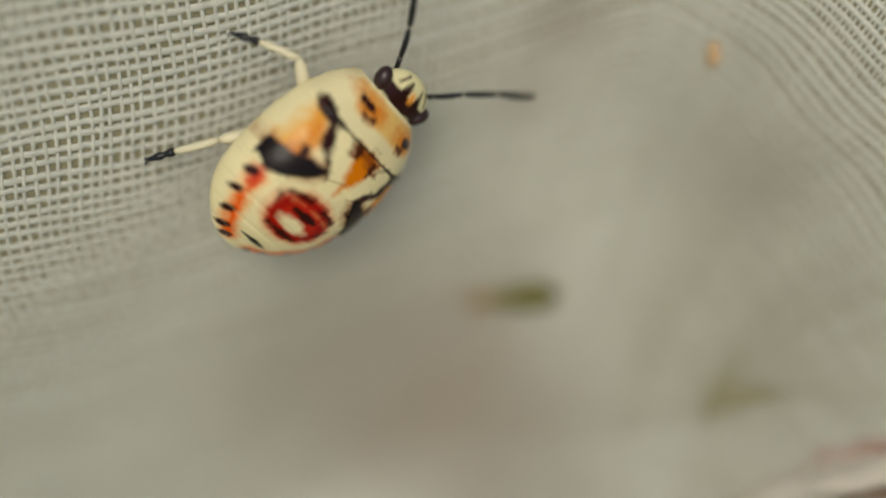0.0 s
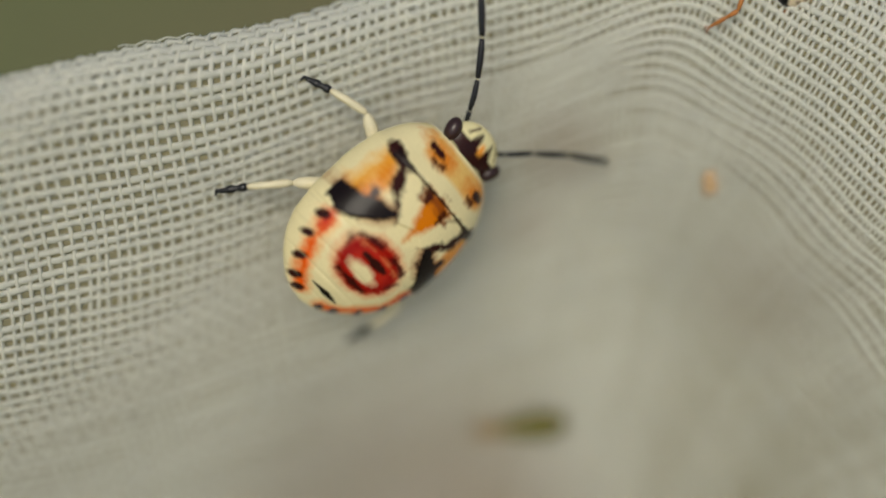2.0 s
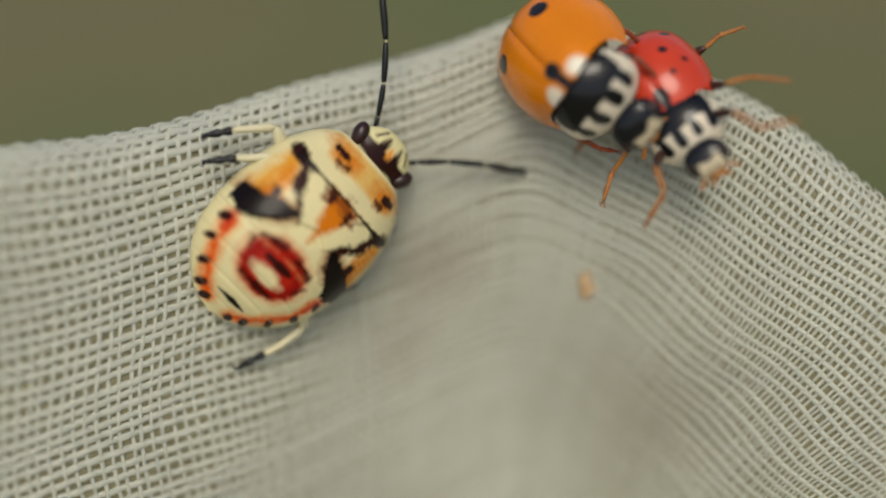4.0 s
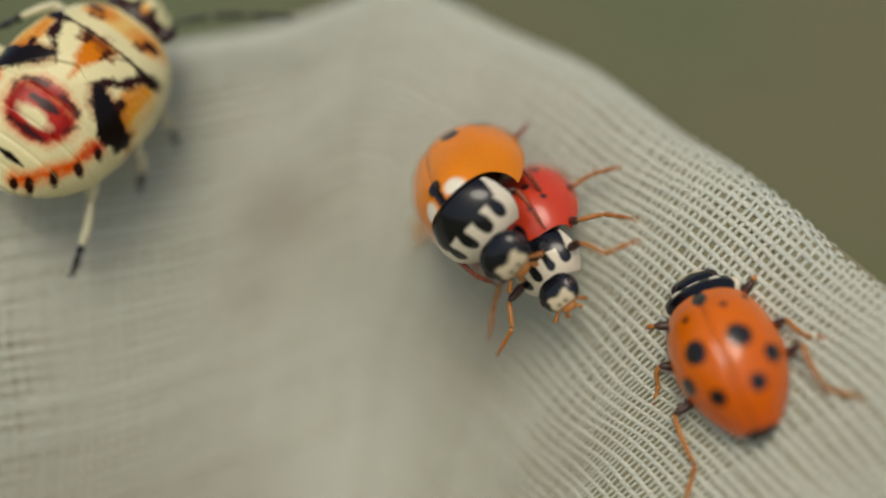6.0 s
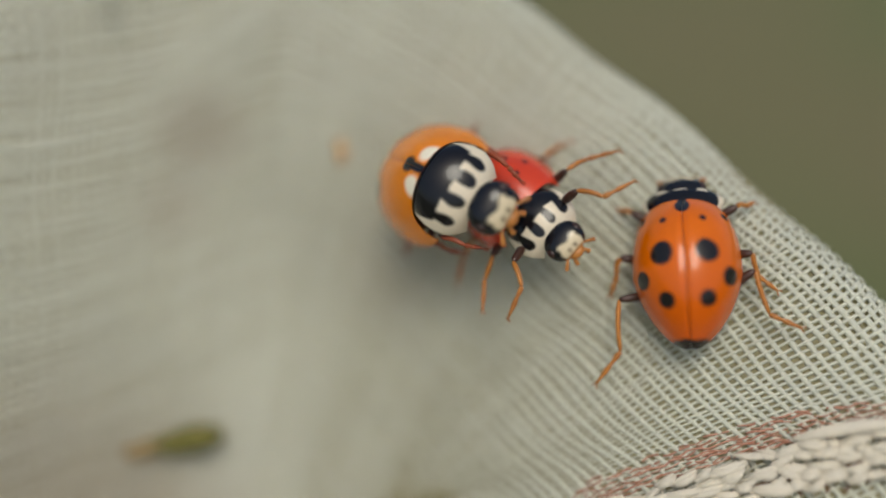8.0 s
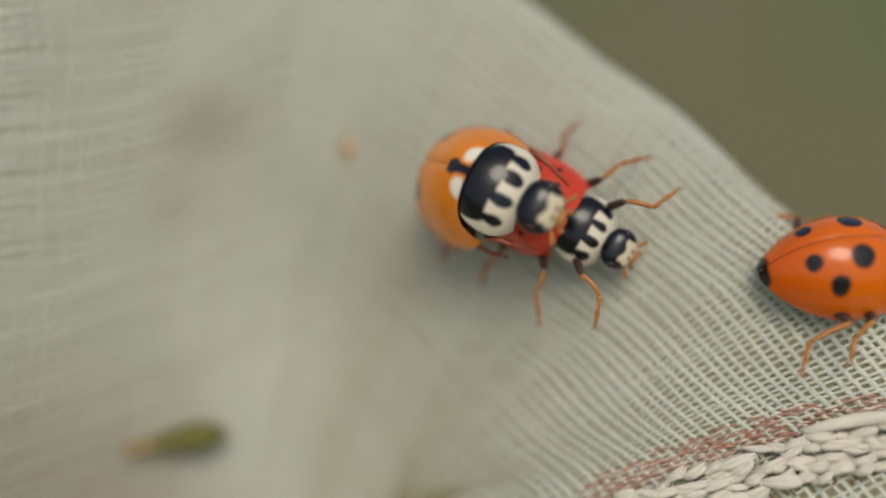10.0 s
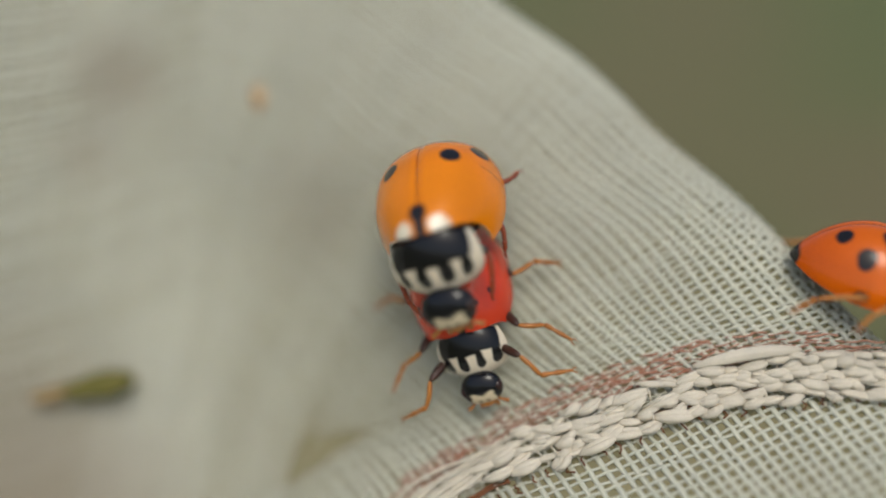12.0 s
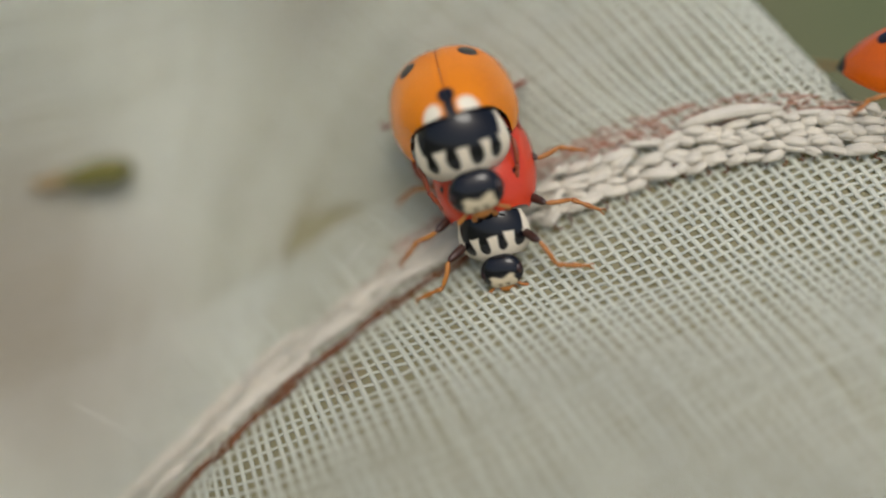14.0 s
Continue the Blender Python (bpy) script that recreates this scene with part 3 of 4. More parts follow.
        verts, faces = tube(path + (0, 0, hz - 0.02), np.linspace(0.05, 0.08, len(path)), 7)
        part("palp", mesh_of("palp", front(verts), faces, TAN), head, "tan mouth feeler")
    verts, faces = ball((hx + 0.43, 0, hz - 0.30), (0.18, 0.27, 0.15), 10, 14)
    part("mouth", mesh_of("mouth", front(verts), faces, TAN), head, "tan mouthparts")
    feet = []
    for hip, knee, ankle, toe in legs:
        feet.append(leg(bug, hip, knee, ankle, toe, (DARK_LEG, shin, shin), 0.9))
    return bug, feet


def both_sides(rows):
    return [[(x, s * y, z) for x, y, z in row] for row in rows for s in (1, -1)]


ORANGE, DEEP, RED = lin(234, 132, 4), lin(220, 104, 3), lin(210, 64, 36)
FULL = ((0.32, 0.61, 0.33), (-0.31, 1.20, 0.27), (-0.94, 0.56, 0.24), (1.32, 0.54, 0.10), (1.5, 1.15, 0.14))
WALK_LEGS = [
    [(1.7, 0.9, -0.25), (1.9, 1.45, -0.1), (2.0, 1.7, -0.4), (2.15, 1.9, -0.6)],
    [(1.7, -0.9, -0.25), (1.9, -1.45, -0.1), (2.0, -1.7, -0.4), (2.15, -1.9, -0.6)],
    [(0.6, 1.2, -0.25), (0.7, 1.75, 0.0), (0.3, 1.95, -0.4), (-0.1, 2.2, -0.6)],
    [(0.6, -1.2, -0.25), (0.6, -1.75, 0.0), (0.1, -1.95, -0.4), (-0.2, -2.45, -0.6)],
    [(-0.4, 1.1, -0.25), (-0.5, 1.85, 0.0), (-1.85, 2.0, -0.4), (-2.6, 2.75, -0.6)],
    [(-0.3, -1.1, -0.25), (0.0, -1.8, 0.0), (-1.15, -2.0, -0.4), (-1.57, -2.75, -0.6)],
]
walker, walker_legs = ladybird("ladybird", "orange-red ladybird with ten black spots walking on the mesh", DEEP, FULL, False, True, 0.97, WALK_LEGS, TAN, 0.89, 0.9, 12, 0.14)
MALE_LEGS = both_sides([
    [(2.0, 0.8, -0.1), (2.25, 1.30, -0.25), (2.70, 1.20, -0.8), (2.85, 1.05, -1.2)],
    [(0.9, 1.1, -0.3), (1.10, 1.55, -0.40), (1.40, 1.50, -0.9), (1.5, 1.4, -1.2)],
    [(-0.4, 1.1, -0.3), (-0.2, 1.75, -0.30), (-0.45, 2.00, -0.42), (-0.70, 2.14, -0.5)],
])
male, male_legs = ladybird("ladybird", "glossy orange ladybird mounted on a redder one", ORANGE, ((0.0, 0.82, 0.25), (-0.40, 1.38, 0.24), (-0.9, 0.6, 0.2)), True, False, 1.08, MALE_LEGS, RUSSET, 0.99, 1.5, 40, 0.0, 1.0, 0.82)
FEMALE_LEGS = both_sides([
    [(2.1, 0.75, -0.25), (2.7, 1.25, 0.05), (3.3, 1.55, -0.3), (3.4, 2.35, -0.6)],
    [(1.1, 1.0, -0.25), (1.75, 1.50, 0.05), (1.75, 2.15, -0.3), (2.2, 2.75, -0.6)],
    [(-0.3, 1.0, -0.25), (0.25, 1.60, 0.0), (-0.15, 2.15, -0.35), (-0.05, 2.75, -0.6)],
])
female, female_legs = ladybird("ladybird", "red ladybird with small dark spots carrying another one", RED, ((0.5, 0.85, 0.14), (1.35, 0.72, 0.10), (1.0, 1.22, 0.10), (-0.4, 1.2, 0.16), (-0.9, 0.6, 0.16)), False, False, 0.86, FEMALE_LEGS, TAN, 1.0, 1.55, 12)


# ---- shield bug nymph ----
def nymph_width(x):
    return np.interp(x, [-3.42, -3.36, -3.2, -2.9, -2.4, -1.8, -0.8, 0.5, 1.4, 2.1, 2.5, 2.75, 2.9], [0.0, 0.46, 0.85, 1.3, 1.78, 2.12, 2.3, 2.32, 2.16, 1.85, 1.55, 1.25, 1.0])


def nymph_top(x):
    return np.interp(x, [-3.42, -3.2, -2.6, -1.6, -0.5, 0.6, 1.6, 2.3, 2.8], [0.06, 0.38, 0.98, 1.52, 1.72, 1.68, 1.40, 1.10, 0.75])


def softened(f, x):
    return sum(w * f(x + d) for d, w in ((-0.16, 0.2), (-0.08, 0.2), (0, 0.2), (0.08, 0.2), (0.16, 0.2)))


def nymph_paint(p):
    q = np.stack([p[:, 0], np.abs(p[:, 1])], 1)
    x, y = q[:, 0], q[:, 1]
    rough = 0.05 * wobble(p, 4) + 0.03 * wobble(p, 9, 2) + 0.02 * wobble(p, 19, 5)
    cream, orange, red = lin(230, 217, 166), lin(214, 118, 8), lin(146, 14, 8)
    black, brown = lin(17, 7, 5), lin(46, 15, 8)
    col = np.tile(np.array(cream), (len(p), 1)) * (1 + 0.05 * wobble(p, 2))[:, None]

    def lay(colour, distance, soft, ragged=1.0, much=1.0):
        nonlocal col
        col = blend(col, colour, edge(distance + ragged * rough, soft) * much)

    # abdomen: an orange line of dark dots along each side
    line = np.min([stroke(q, *a, *b, 0.13, 0.13) for a, b in (((-1.15, 1.72), (-1.86, 1.52)), ((-1.86, 1.52), (-2.45, 1.16)), ((-2.45, 1.16), (-2.92, 0.72)), ((-2.92, 0.72), (-3.08, 0.40)))], 0)
    lay(lin(236, 132, 30), line - 0.04, 0.16, 1.2, 0.85)
    lay(lin(226, 84, 10), line + 0.05, 0.10, 1.2)
    lay(lin(196, 48, 26), stroke(q, -0.98, 1.78, -1.45, 1.68, 0.12, 0.07), 0.12, 1.2)
    # the red shield in the middle
    whole = oval(q, -1.30, 0.0, 0.84, 1.05)
    lay(lin(214, 110, 62), whole - 0.05, 0.13, 1.2, 0.8)
    lay(lin(176, 32, 16), whole + 0.06, 0.09, 0.9)
    lay(red, np.abs(whole + 0.20) - 0.11, 0.08, 1.0, 0.9)
    # cream islands: between the front arc and the first bar, and between the bars
    lay(lin(208, 120, 70), np.maximum(np.abs(x + 0.86 + 0.12 * y * y) - 0.035, y - 0.75), 0.06, 1.5, 0.6)
    lay(np.array(cream) * 0.97, oval(q, -1.53, 0.0, 0.21, 0.50), 0.07, 0.7)
    lay(lin(54, 9, 6), np.maximum(np.abs(x + 0.62 + 0.22 * y * y) - 0.085, np.maximum(0.18 - y, y - 0.95)), 0.06, 1.4, 0.9)
    lay(black, stroke(q, -1.10, -0.1, -1.10, 0.40, 0.15, 0.09), 0.05, 0.9, 0.95)
    lay(lin(34, 9, 6), stroke(q, -1.93, -0.1, -1.92, 0.52, 0.11, 0.07), 0.06, 0.9, 0.92)
    lay(lin(60, 10, 6), stroke(q, -1.05, 1.04, -1.35, 0.92, 0.07, 0.06), 0.06, 1.2, 0.8)
    lay(black, stroke(q, -2.70, 0.0, -2.72, 0.50, 0.095, 0.02), 0.03, 0.3)
    for sx, sy in ((-1.22, 1.86), (-1.86, 1.70), (-2.48, 1.32), (-2.97, 0.86), (-3.18, 0.48)):
        lay(brown, oval(q, sx, sy, 0.17, 0.115, -38), 0.035, 0.5)
    # fine lines between the rings of the abdomen
    for sx in (-0.28, -0.85, -1.50, -2.30, -2.86):
        col = blend(col, np.array(cream) * 0.70, edge(np.abs(x - sx + 0.05 * y * y) - 0.014, 0.02) * edge(0.9 - y, 0.1) * 0.4)
    # wing pads
    lay(lin(226, 160, 52), stroke(q, 1.10, 1.72, 0.0, 1.78, 0.24, 0.36), 0.16, 1.2)
    lay(orange, stroke(q, 0.95, 1.62, 0.1, 1.62, 0.20, 0.26), 0.15, 1.6, 0.75)
    for k in range(7):
        sx = 0.95 - 0.17 * k
        lay(lin(236, 196, 110), stroke(q, sx, 1.55, sx - 0.06, 2.0, 0.018, 0.018), 0.06, 1.6, 0.30)
    pad = np.minimum(stroke(q, 0.33, 0.60, -0.10, 1.18, 0.15, 0.27), stroke(q, -0.10, 1.18, -0.50, 1.80, 0.26, 0.42))
    lay(lin(150, 70, 14), np.maximum(pad - 0.10, -x - 0.55), 0.14, 1.5, 0.7)
    lay(black, pad, 0.05, 1.4)
    lay(brown, oval(q, 0.22, 1.52, 0.17, 0.15), 0.06, 1.0)
    # scutellum: cream lobes round an orange wedge with brown freckles
    lay(np.array(cream) * 1.02, stroke(q, 1.06, 0.98, 0.10, 0.12, 0.34, 0.30), 0.05, 0.4)
    behind = x - 1.43
    lay(lin(70, 28, 10), np.maximum(np.abs(stroke(q, 1.06, 0.98, 0.10, 0.12, 0.36, 0.32)) - 0.03, 0.5 - y), 0.06, 1.0, 0.7)
    lay(orange, np.maximum(stroke(q, 1.30, 0.0, -0.05, 0.0, 0.52, 0.05), behind), 0.10, 1.4)
    lay(lin(120, 54, 14), np.maximum(stroke(q, 1.30, 0.10, 1.12, 0.46, 0.14, 0.10), behind), 0.12, 3.0, 0.8)
    lay(brown, np.maximum(stroke(q, 1.40, 0.42, 0.92, 0.34, 0.09, 0.03), behind), 0.06, 2.2, 0.9)
    lay(brown, np.min([stroke(q, 1.46, 1.76, 1.28, 1.42, 0.18, 0.19), stroke(q, 1.28, 1.42, 0.78, 1.24, 0.18, 0.13), stroke(q, 0.78, 1.24, 0.30, 0.74, 0.13, 0.13)], 0), 0.08, 1.6)
    lay(lin(28, 10, 6), np.maximum(np.abs(x - 1.43 + 0.02 * y) - 0.028 - 0.16 * np.clip(y - 0.95, 0, 0.8), y - 1.78), 0.03, 0.35, 0.95)
    # thorax shield: a pale hind band, a yellow front with two pairs of spots
    band = edge(1.98 - x, 0.08) * edge(x - 2.66, 0.06)
    col = blend(col, lin(228, 176, 76), edge(y - 1.25 + 2 * rough, 0.25) * band * 0.75)
    col = blend(col, orange, edge(oval(q, 2.28, 0.82, 0.30, 0.52) + 1.6 * rough, 0.18) * edge(1.85 - x, 0.08) * 0.9)
    lay(brown, stroke(q, 2.30, 0.82, 2.32, 1.14, 0.11, 0.11), 0.04, 1.0)
    lay(lin(64, 26, 10), stroke(q, 2.06, 0.62, 2.02, 0.84, 0.07, 0.08), 0.07, 2.0, 0.9)
    return np.clip(col, 0, 1)


def build_nymph():
    bug = tagged(new("shield_bug_nymph"), "cream, orange, red and black shield bug nymph on the mesh", "bug")
    bug.scale = (0.96, 0.96, 0.96)
    x = np.concatenate([np.linspace(-3.42, -3.0, 26), np.linspace(-2.98, 2.76, 194)])
    a = np.linspace(-2.0, 2.0, 150)
    X, A = np.meshgrid(x, a, indexing="ij")
    W, H = softened(nymph_width, X), softened(nymph_top, X)
    W = np.where(X < -3.2, nymph_width(X), W)
    Y = W * np.sign(np.sin(A)) * np.abs(np.sin(A)) ** 0.92
    Z = np.where(np.cos(A) > 0, H * np.abs(np.cos(A)), -0.75 * np.abs(np.cos(A)))
    # steps at the back of the thorax shield, at the wing pads and between the rings
    side = np.abs(Y)
    Z += 0.07 * np.clip((X - 1.36) / 0.05, 0, 1) * np.exp(-np.clip(X - 1.41, 0, None) * 1.5) * (np.cos(A) > 0)
    pad = np.clip((X + 0.02 + 0.95 * np.clip(side - 0.70, 0, 1.0) - np.clip(0.7 - side, 0, 1) * 0.45) / 0.06, 0, 1)
    Z += 0.09 * pad * (np.cos(A) > 0)
    for ringx in (-0.85, -1.68, -2.36, -2.95):
        Z -= 0.03 * np.exp(-(((X - ringx + 0.03 * Y * Y) / 0.05) ** 2)) * (np.cos(A) > 0)
    p = np.stack([X, Y, Z], -1).reshape(-1, 3)
    part("body", mesh_of("body", p, grid_faces(len(x), len(a)), CREAM, nymph_paint(p)), bug, "cream back with orange, red and black marks")
    verts, faces = ball((2.94, 0, 0.44), (0.74, 0.94, 0.44), 44, 60)
    q = np.stack([verts[:, 0], np.abs(verts[:, 1])], 1)
    col = np.tile(np.array(lin(224, 214, 162)), (len(verts), 1))
    rough = 0.05 * wobble(verts, 5)
    col = blend(col, lin(44, 16, 12), edge(stroke(q, 2.84, -0.1, 2.88, 0.95, 0.26, 0.20) + rough, 0.04))
    col = blend(col, lin(40, 15, 11), edge(stroke(q, 2.95, 0.30, 3.42, 0.22, 0.17, 0.05) + rough, 0.04))
    col = blend(col, lin(232, 152, 56), edge(oval(q, 3.12, 0.0, 0.20, 0.11) + rough, 0.04))
    col = blend(col, lin(66, 40, 30), edge(stroke(q, 3.2, 0.62, 3.52, 0.40, 0.03, 0.03), 0.03))
    head = part("head", mesh_of("head", verts, faces, CREAM, col), bug, "cream head with dark brown marks")
    head.location = (0.15 * MM, 0, 0)
    for s in (1, -1):
        verts, faces = ball((2.92, s * 0.90, 0.50), (0.36, 0.24, 0.26), 16, 22, pose(0, 0, 0, 0, 0, s * 24).to_3x3())
        part("eye", mesh_of("eye", verts, faces, EYE), head, "round dark brown eye")
        joints = [(3.30, s * 0.62, 0.25), (3.62, s * 0.88, 0.32), (4.35, s * 1.5, 0.42), (5.15, s * 2.35, 0.44), (6.0, s * 3.5, 0.36)]
        joints = [np.array(j) for j in joints]
        first = tube(smooth_path(joints[:2], 4), [0.075] * 4 + [0.085], 8)
        antenna = part("antenna", mesh_of("antenna", *first, JET), head, "black antenna with pale joints")
        for k, (j0, j1) in enumerate(zip(joints[1:], joints[2:])):
            d = j1 - j0
            path = smooth_path([j0 + 0.03 * d, (j0 + j1) / 2 + (0, 0, 0.03), j1 - 0.03 * d], 5)
            t = np.linspace(0, 1, len(path))
            verts, faces = tube(path, 0.06 + 0.026 * np.sin(np.pi * t) ** 0.6 + 0.008 * k, 8)
            pale = tube(np.array([j0 - 0.06 * d, j0 + 0.06 * d]), 0.038, 6)
            both, bf = joined([(verts, faces), pale])
            me = mesh_of("segment", both, bf, JET)
            me.materials.append(PALE_LEG)
            me.polygons.foreach_set("material_index", [0] * len(faces) + [1] * len(pale[1]))
            part("segment", me, antenna)
    mats = (PALE_LEG, PALE_LEG, JET)
    # each leg stands along +x of its own space; motions() turns it
    legs = {}
    for key, hip, size in (("fore_left", (1.0, 1.4, -0.3), 1.1), ("mid_left", (-0.2, 1.5, -0.3), 1.2), ("hind_left", (-0.8, 1.2, -0.3), 0.7), ("fore_right", (1.5, -1.1, -0.3), 0.7), ("mid_right", (0.4, -1.4, -0.3), 0.75), ("hind_right", (-0.8, -1.3, -0.4), 1.25)):
        a, c = 1.25 * size, 1.75 * size
        thigh, shin, foot = leg(bug, (0, 0, 0), (a, 0, 0), (a + 0.62 * c, 0, 0.05), (a + c, 0, 0), mats, 1.5)
        legs[key] = (thigh, shin, foot, hip, a, c)
    return bug, legs


nymph, nymph_legs = build_nymph()


# ---- what moves ----
def aim(hip, toe, a, c):
    """The poses of a leg's thigh (a long) and shin (c long) that stands at hip and reaches towards toe, in its insect's space."""
    d = Vector(toe) - Vector(hip)
    far = min(max(d.length, abs(a - c) + 0.1), a + c - 0.02)
    across = Vector((-d.y, d.x, 0)).normalized()
    ahead = d.normalized()
    turn = Matrix((ahead, across, ahead.cross(across))).transposed().to_4x4() @ pose(0, 0, 0, 62 if hip[1] > 0 else -62)
    lift = math.acos((a * a + far * far - c * c) / (2 * a * far))
    fold = math.pi - math.acos((a * a + c * c - far * far) / (2 * a * c))
    thigh = Matrix.Translation(Vector(hip) * MM) @ turn @ pose(0, 0, 0, 0, -math.degrees(lift))
    return thigh, pose(a * MM, 0, 0, 0, math.degrees(fold))


def motions():
    walk(nymph, [
    (0.0, at(-8.50, 26.49, -3.31, 100.8, -41.4, 28.1)),
    (0.5, at(-8.39, 26.71, -3.26, 98.6, -41.0, 29.6)),
    (1.0, at(-7.56, 27.51, -1.95, 93.1, -39.2, 30.9)),
    (1.5, at(-7.38, 27.56, -1.65, 86.0, -38.9, 33.1)),
    (2.0, at(-6.64, 27.93, -1.20, 88.8, -39.2, 31.8)),
    (2.5, at(-5.59, 28.79, 0.32, 89.9, -38.3, 28.3)),
    (5.0, at(-6.50, 29.53, 1.50, 101.5, -44.4, 9.7)),
    (5.5, at(-7.03, 28.84, 2.12, 92.2, -46.8, 12.7)),
    (6.0, at(-7.08, 27.64, 2.74, 71.1, -53.0, 36.9)),
    (6.5, at(-5.67, 27.61, 4.21, 77.2, -44.3, 22.7)),
    (7.0, at(-6.21, 29.21, 5.91, 78.2, -47.1, 32.7)),
    (7.5, at(-5.91, 30.11, 6.91, 60.2, -39.8, 58.6)),
    (8.2, at(-5.61, 32.81, 7.11, 42.2, -6.9, 100.6)),
    (9.0, at(-5.61, 35.41, 4.41, 54.7, 35.3, 146.0)),
    (9.8, at(-5.61, 35.61, 1.91, 85.3, 48.0, -169.6)),
    (14.0, at(-5.61, 35.61, 1.41, 85.3, 48.0, -169.6)),
    ])
    walk(walker, [
    (0.0, at(15.39, 26.43, -9.52, -43.1, -54.6, 120.5)),
    (3.0, at(14.09, 26.83, -7.92, -43.1, -54.6, 120.5)),
    (5.0, at(10.59, 27.07, -4.87, -58.3, -59.6, 117.4)),
    (5.5, at(10.29, 27.43, -4.60, -57.1, -56.3, 128.5)),
    (6.0, at(11.06, 27.80, -4.39, -58.0, -60.5, 133.0)),
    (6.5, at(11.55, 27.90, -4.11, -43.3, -56.6, 127.8)),
    (7.0, at(11.68, 27.28, -4.19, -52.6, -68.6, 130.6)),
    (7.5, at(11.38, 26.98, -4.10, -53.9, -68.8, 131.4)),
    (8.3, at(12.97, 27.09, -4.05, 17.0, -64.7, 55.4)),
    (9.2, at(14.66, 26.90, -3.95, 48.7, -27.2, 13.3)),
    (10.0, at(15.71, 26.73, -3.88, 51.8, -4.8, 2.0)),
    (10.5, at(17.93, 26.40, -4.65, 39.8, 7.1, -14.0)),
    (11.0, at(18.53, 26.32, -4.65, 31.3, -3.2, -18.8)),
    (11.5, at(19.13, 26.11, -5.15, 22.6, 8.2, -14.4)),
    (12.0, at(19.37, 25.95, -5.53, 23.2, 14.2, -11.6)),
    (12.5, at(19.68, 25.94, -5.89, 22.1, 21.7, -17.2)),
    (13.0, at(20.32, 25.76, -6.00, 20.6, 14.7, -22.4)),
    (13.5, at(20.82, 25.61, -6.20, 21.5, 12.6, -19.0)),
    (14.0, at(21.16, 25.51, -6.54, 20.9, 7.1, -22.1)),
    ])
    walk(male, [
    (0.0, at(0.26, 34.17, 9.01, 74.7, 44.3, -29.2)),
    (2.0, at(0.56, 32.87, 9.01, 74.7, 44.3, -29.2)),
    (2.5, at(0.06, 31.67, 8.63, 74.7, 44.3, -29.2)),
    (5.0, at(2.69, 30.60, 3.14, 71.4, 26.3, -76.8)),
    (5.5, at(3.38, 30.12, 1.58, 67.1, 28.5, -80.0)),
    (6.0, at(4.00, 29.53, 0.62, 58.3, 34.8, -76.5)),
    (6.5, at(4.82, 29.60, -1.18, 72.2, 21.0, -77.5)),
    (7.0, at(5.31, 29.40, -1.37, 65.5, 14.8, -80.7)),
    (7.5, at(5.22, 29.28, -1.58, 62.4, 7.2, -73.7)),
    (10.0, at(6.01, 28.73, -1.87, 65.1, 6.4, -72.2)),
    (10.5, at(7.58, 28.27, -1.62, 50.4, 12.8, -63.4)),
    (11.0, at(8.40, 27.90, -2.09, 39.2, 18.6, -64.6)),
    (11.5, at(8.52, 27.55, -2.29, 19.9, 42.0, -78.2)),
    (12.0, at(7.90, 27.00, -3.91, 25.1, 48.1, -91.2)),
    (12.5, at(7.69, 26.78, -5.02, 27.6, 48.9, -89.1)),
    (13.0, at(8.05, 27.11, -5.33, 18.9, 46.5, -92.2)),
    (13.5, at(8.28, 26.80, -6.64, 21.8, 39.3, -80.1)),
    (14.0, at(8.57, 26.89, -7.74, 25.2, 37.7, -82.4)),
    ])
    walk(female, [
    (0.0, at(2.40, 34.20, 7.50, 30.2, 42.1, -61.5)),
    (2.0, at(2.70, 32.90, 7.50, 30.2, 42.1, -61.5)),
    (2.5, at(2.20, 31.70, 7.12, 30.2, 42.1, -61.5)),
    (5.0, at(4.95, 30.35, 2.35, 55.0, 30.0, -74.0)),
    (5.5, at(5.13, 30.13, 0.53, 54.0, 31.4, -74.8)),
    (6.0, at(5.71, 29.77, -0.27, 51.6, 42.0, -75.3)),
    (6.5, at(6.51, 29.53, -2.37, 48.0, 13.6, -71.1)),
    (7.0, at(6.87, 29.36, -2.18, 44.5, 19.3, -69.5)),
    (7.5, at(7.12, 29.18, -2.00, 48.6, 18.0, -69.2)),
    (10.0, at(7.64, 28.67, -2.17, 71.3, 23.6, -39.7)),
    (10.5, at(9.23, 28.07, -2.64, 51.0, 31.1, -40.6)),
    (11.0, at(9.98, 27.86, -3.36, 42.7, 42.4, -56.1)),
    (11.5, at(9.68, 27.89, -4.36, 14.8, 68.1, -90.3)),
    (12.0, at(8.54, 27.65, -6.13, 45.1, 64.8, -66.6)),
    (12.5, at(8.40, 27.37, -7.12, 51.0, 66.2, -61.2)),
    (13.0, at(8.45, 27.27, -7.15, 52.7, 71.6, -57.2)),
    (13.5, at(8.96, 26.83, -8.33, 55.5, 68.3, -53.5)),
    (14.0, at(9.46, 26.47, -9.49, 38.0, 63.5, -72.9)),
    ])
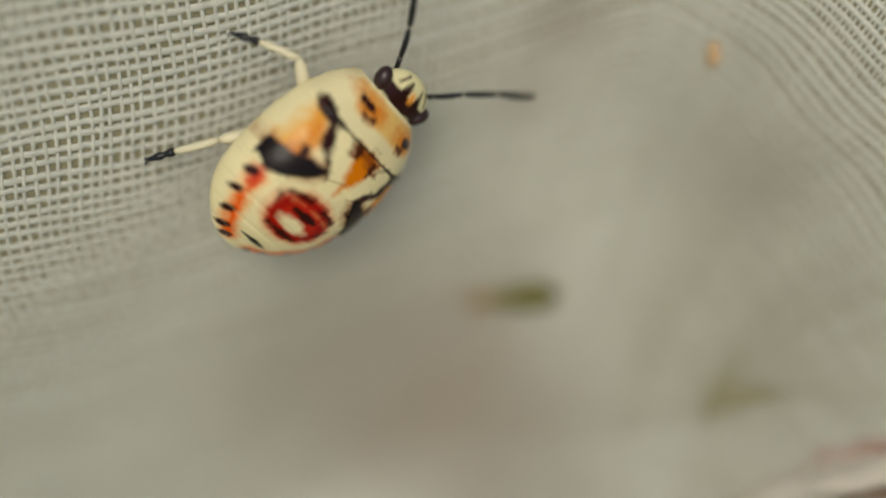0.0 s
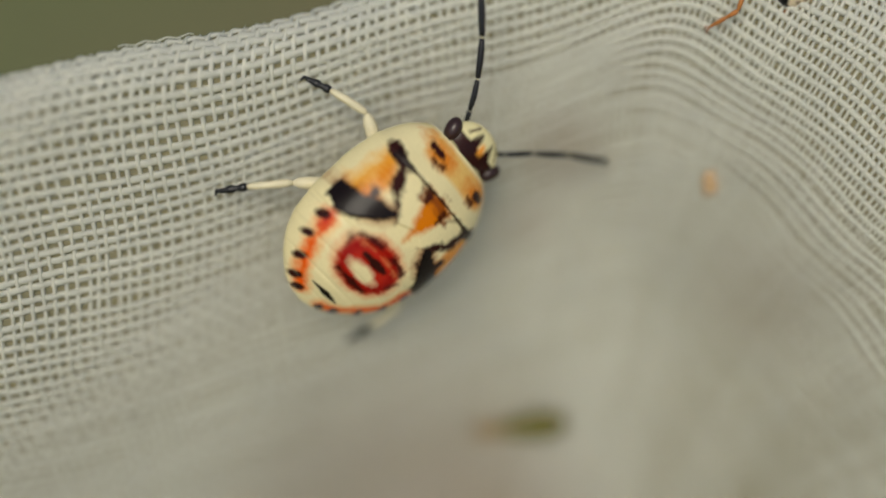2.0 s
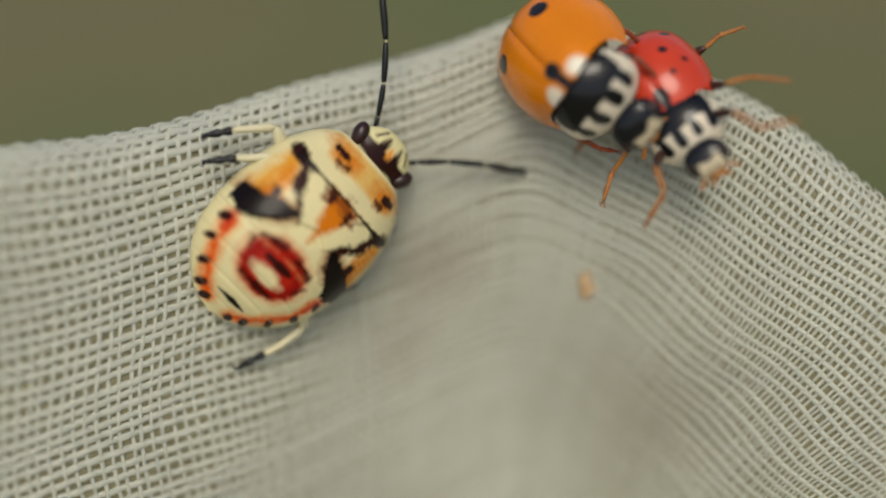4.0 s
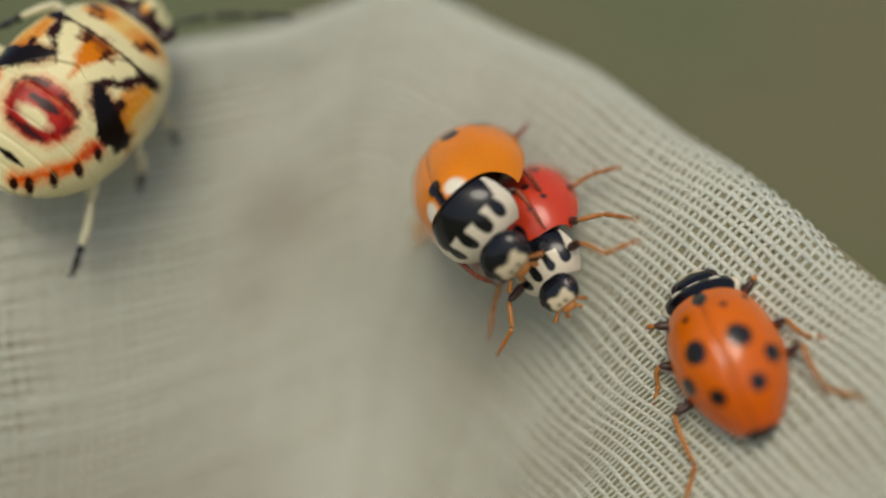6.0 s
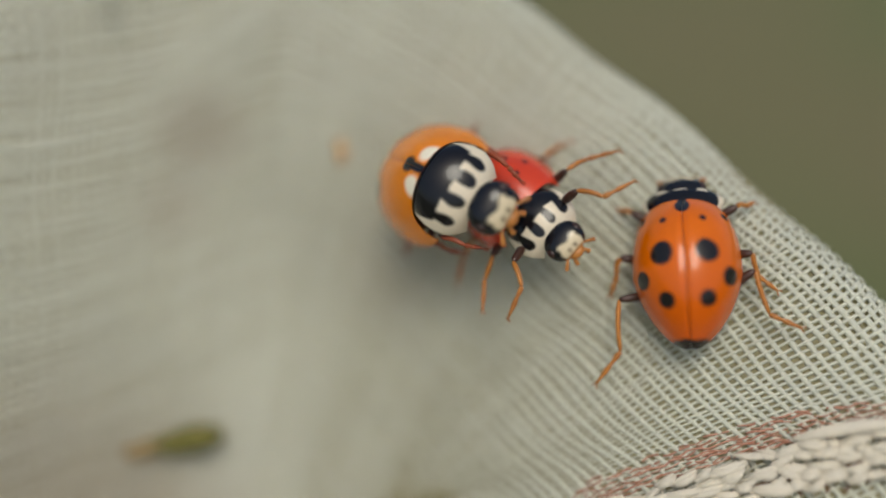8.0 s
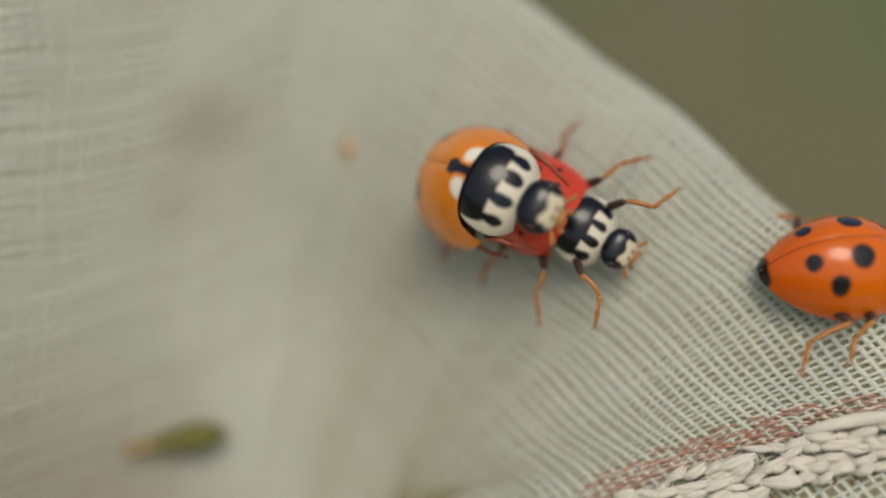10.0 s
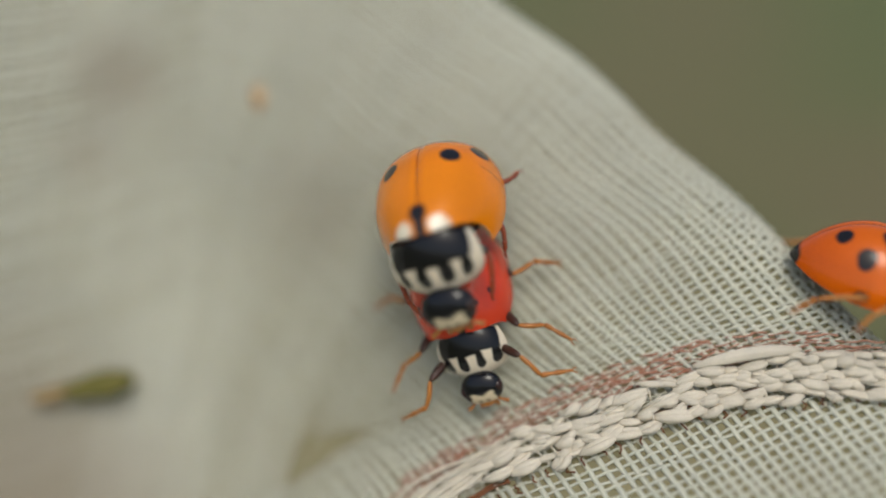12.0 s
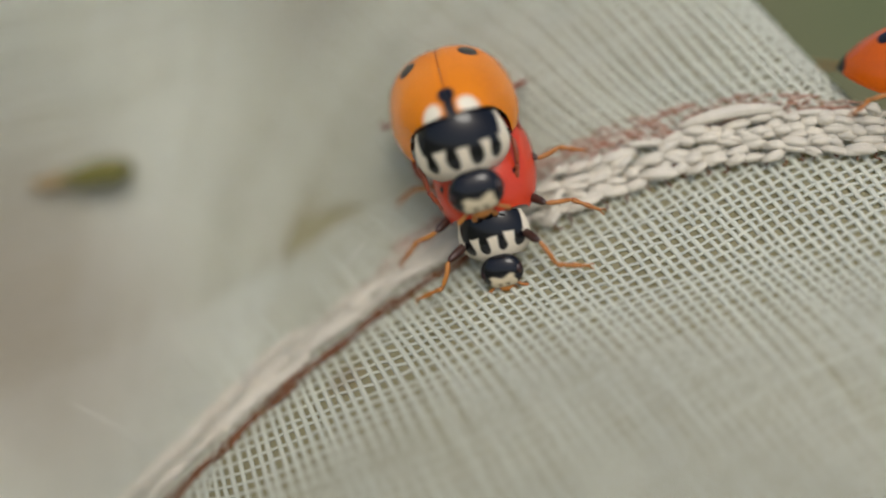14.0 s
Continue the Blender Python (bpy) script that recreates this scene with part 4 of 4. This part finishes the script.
    steps = {
        "fore_left": [(0.0, (0.82, 3.79, -1.60)), (0.5, (0.65, 4.03, -1.60)), (1.0, (-1.22, 4.06, -1.33)), (1.5, (1.86, 4.31, -0.94)), (2.0, (0.97, 4.28, -1.22)), (2.5, (-1.22, 3.98, -0.90)), (5.0, (0.33, 3.01, 0.02)), (14.0, (0.33, 3.01, 0.02))],
        "mid_left": [(0.0, (-3.87, 3.04, -1.60)), (0.5, (-3.99, 3.19, -1.60)), (1.0, (-2.02, 3.65, -1.30)), (1.5, (-2.29, 3.59, -1.17)), (2.0, (-3.23, 3.73, -1.34)), (2.5, (-1.96, 3.70, -0.91)), (5.0, (-0.53, 3.04, 0.18)), (5.5, (-2.33, 2.18, 0.24)), (14.0, (-2.33, 2.18, 0.24))],
        "hind_right": [(0.0, (-2.20, -0.80, -1.20)), (0.6, (-2.20, -0.80, -1.20)), (1.0, (-4.37, -1.47, -1.05)), (1.5, (-4.60, -1.71, -1.57)), (2.0, (-3.34, -3.05, -1.48)), (2.5, (-4.20, -1.47, -1.15)), (5.0, (-3.69, -2.30, 0.30)), (5.5, (-3.84, -3.67, -0.31)), (6.0, (-3.97, -2.99, -1.56)), (6.5, (-3.52, -2.10, -1.59)), (7.0, (-4.48, -2.76, -1.48)), (14.0, (-4.48, -2.76, -1.48))],
        "mid_right": [(0.0, (0.01, -2.59, -0.40)), (5.0, (0.01, -2.59, -0.40)), (5.5, (0.14, -2.55, -0.72)), (6.0, (-0.72, -2.89, -1.42)), (6.5, (-2.18, -3.31, -1.60)), (7.0, (0.08, -4.04, -1.57)), (14.0, (0.08, -4.04, -1.57))],
        "fore_right": [(0.0, (1.95, -2.38, -0.94)), (5.5, (1.95, -2.38, -0.94)), (6.0, (1.10, -2.90, -1.34)), (6.5, (0.00, -2.43, -1.55)), (14.0, (0.00, -2.43, -1.55))],
        "hind_left": [(0.0, (-1.7, 1.0, -1.3)), (14.0, (-1.7, 1.0, -1.3))],
    }
    for key, rows in steps.items():
        thigh, shin, foot, hip, a, c = nymph_legs[key]
        walk(thigh, [(t, aim(hip, toe, a, c)[0]) for t, toe in rows])
        for ob in (shin, foot):
            walk(ob, [(t, aim(hip, toe, a, c)[1]) for t, toe in rows])
    # the ladybirds step as they go
    for legs, start, pace, swing in ((walker_legs, 0.3, 2.6, 9), (female_legs, 1.1, 2.1, 8), (male_legs, 0.0, 1.2, 3)):
        for i, (thigh, shin, foot) in enumerate(legs):
            base = thigh.location.copy()
            rows = []
            for k in range(29):
                turn = swing * math.sin(pace * k / 2 * 2 + start + i * 2.2)
                rows.append((k / 2, Matrix.Translation(base) @ pose(0, 0, 0, 0, 0, turn)))
            walk(thigh, rows)


motions()
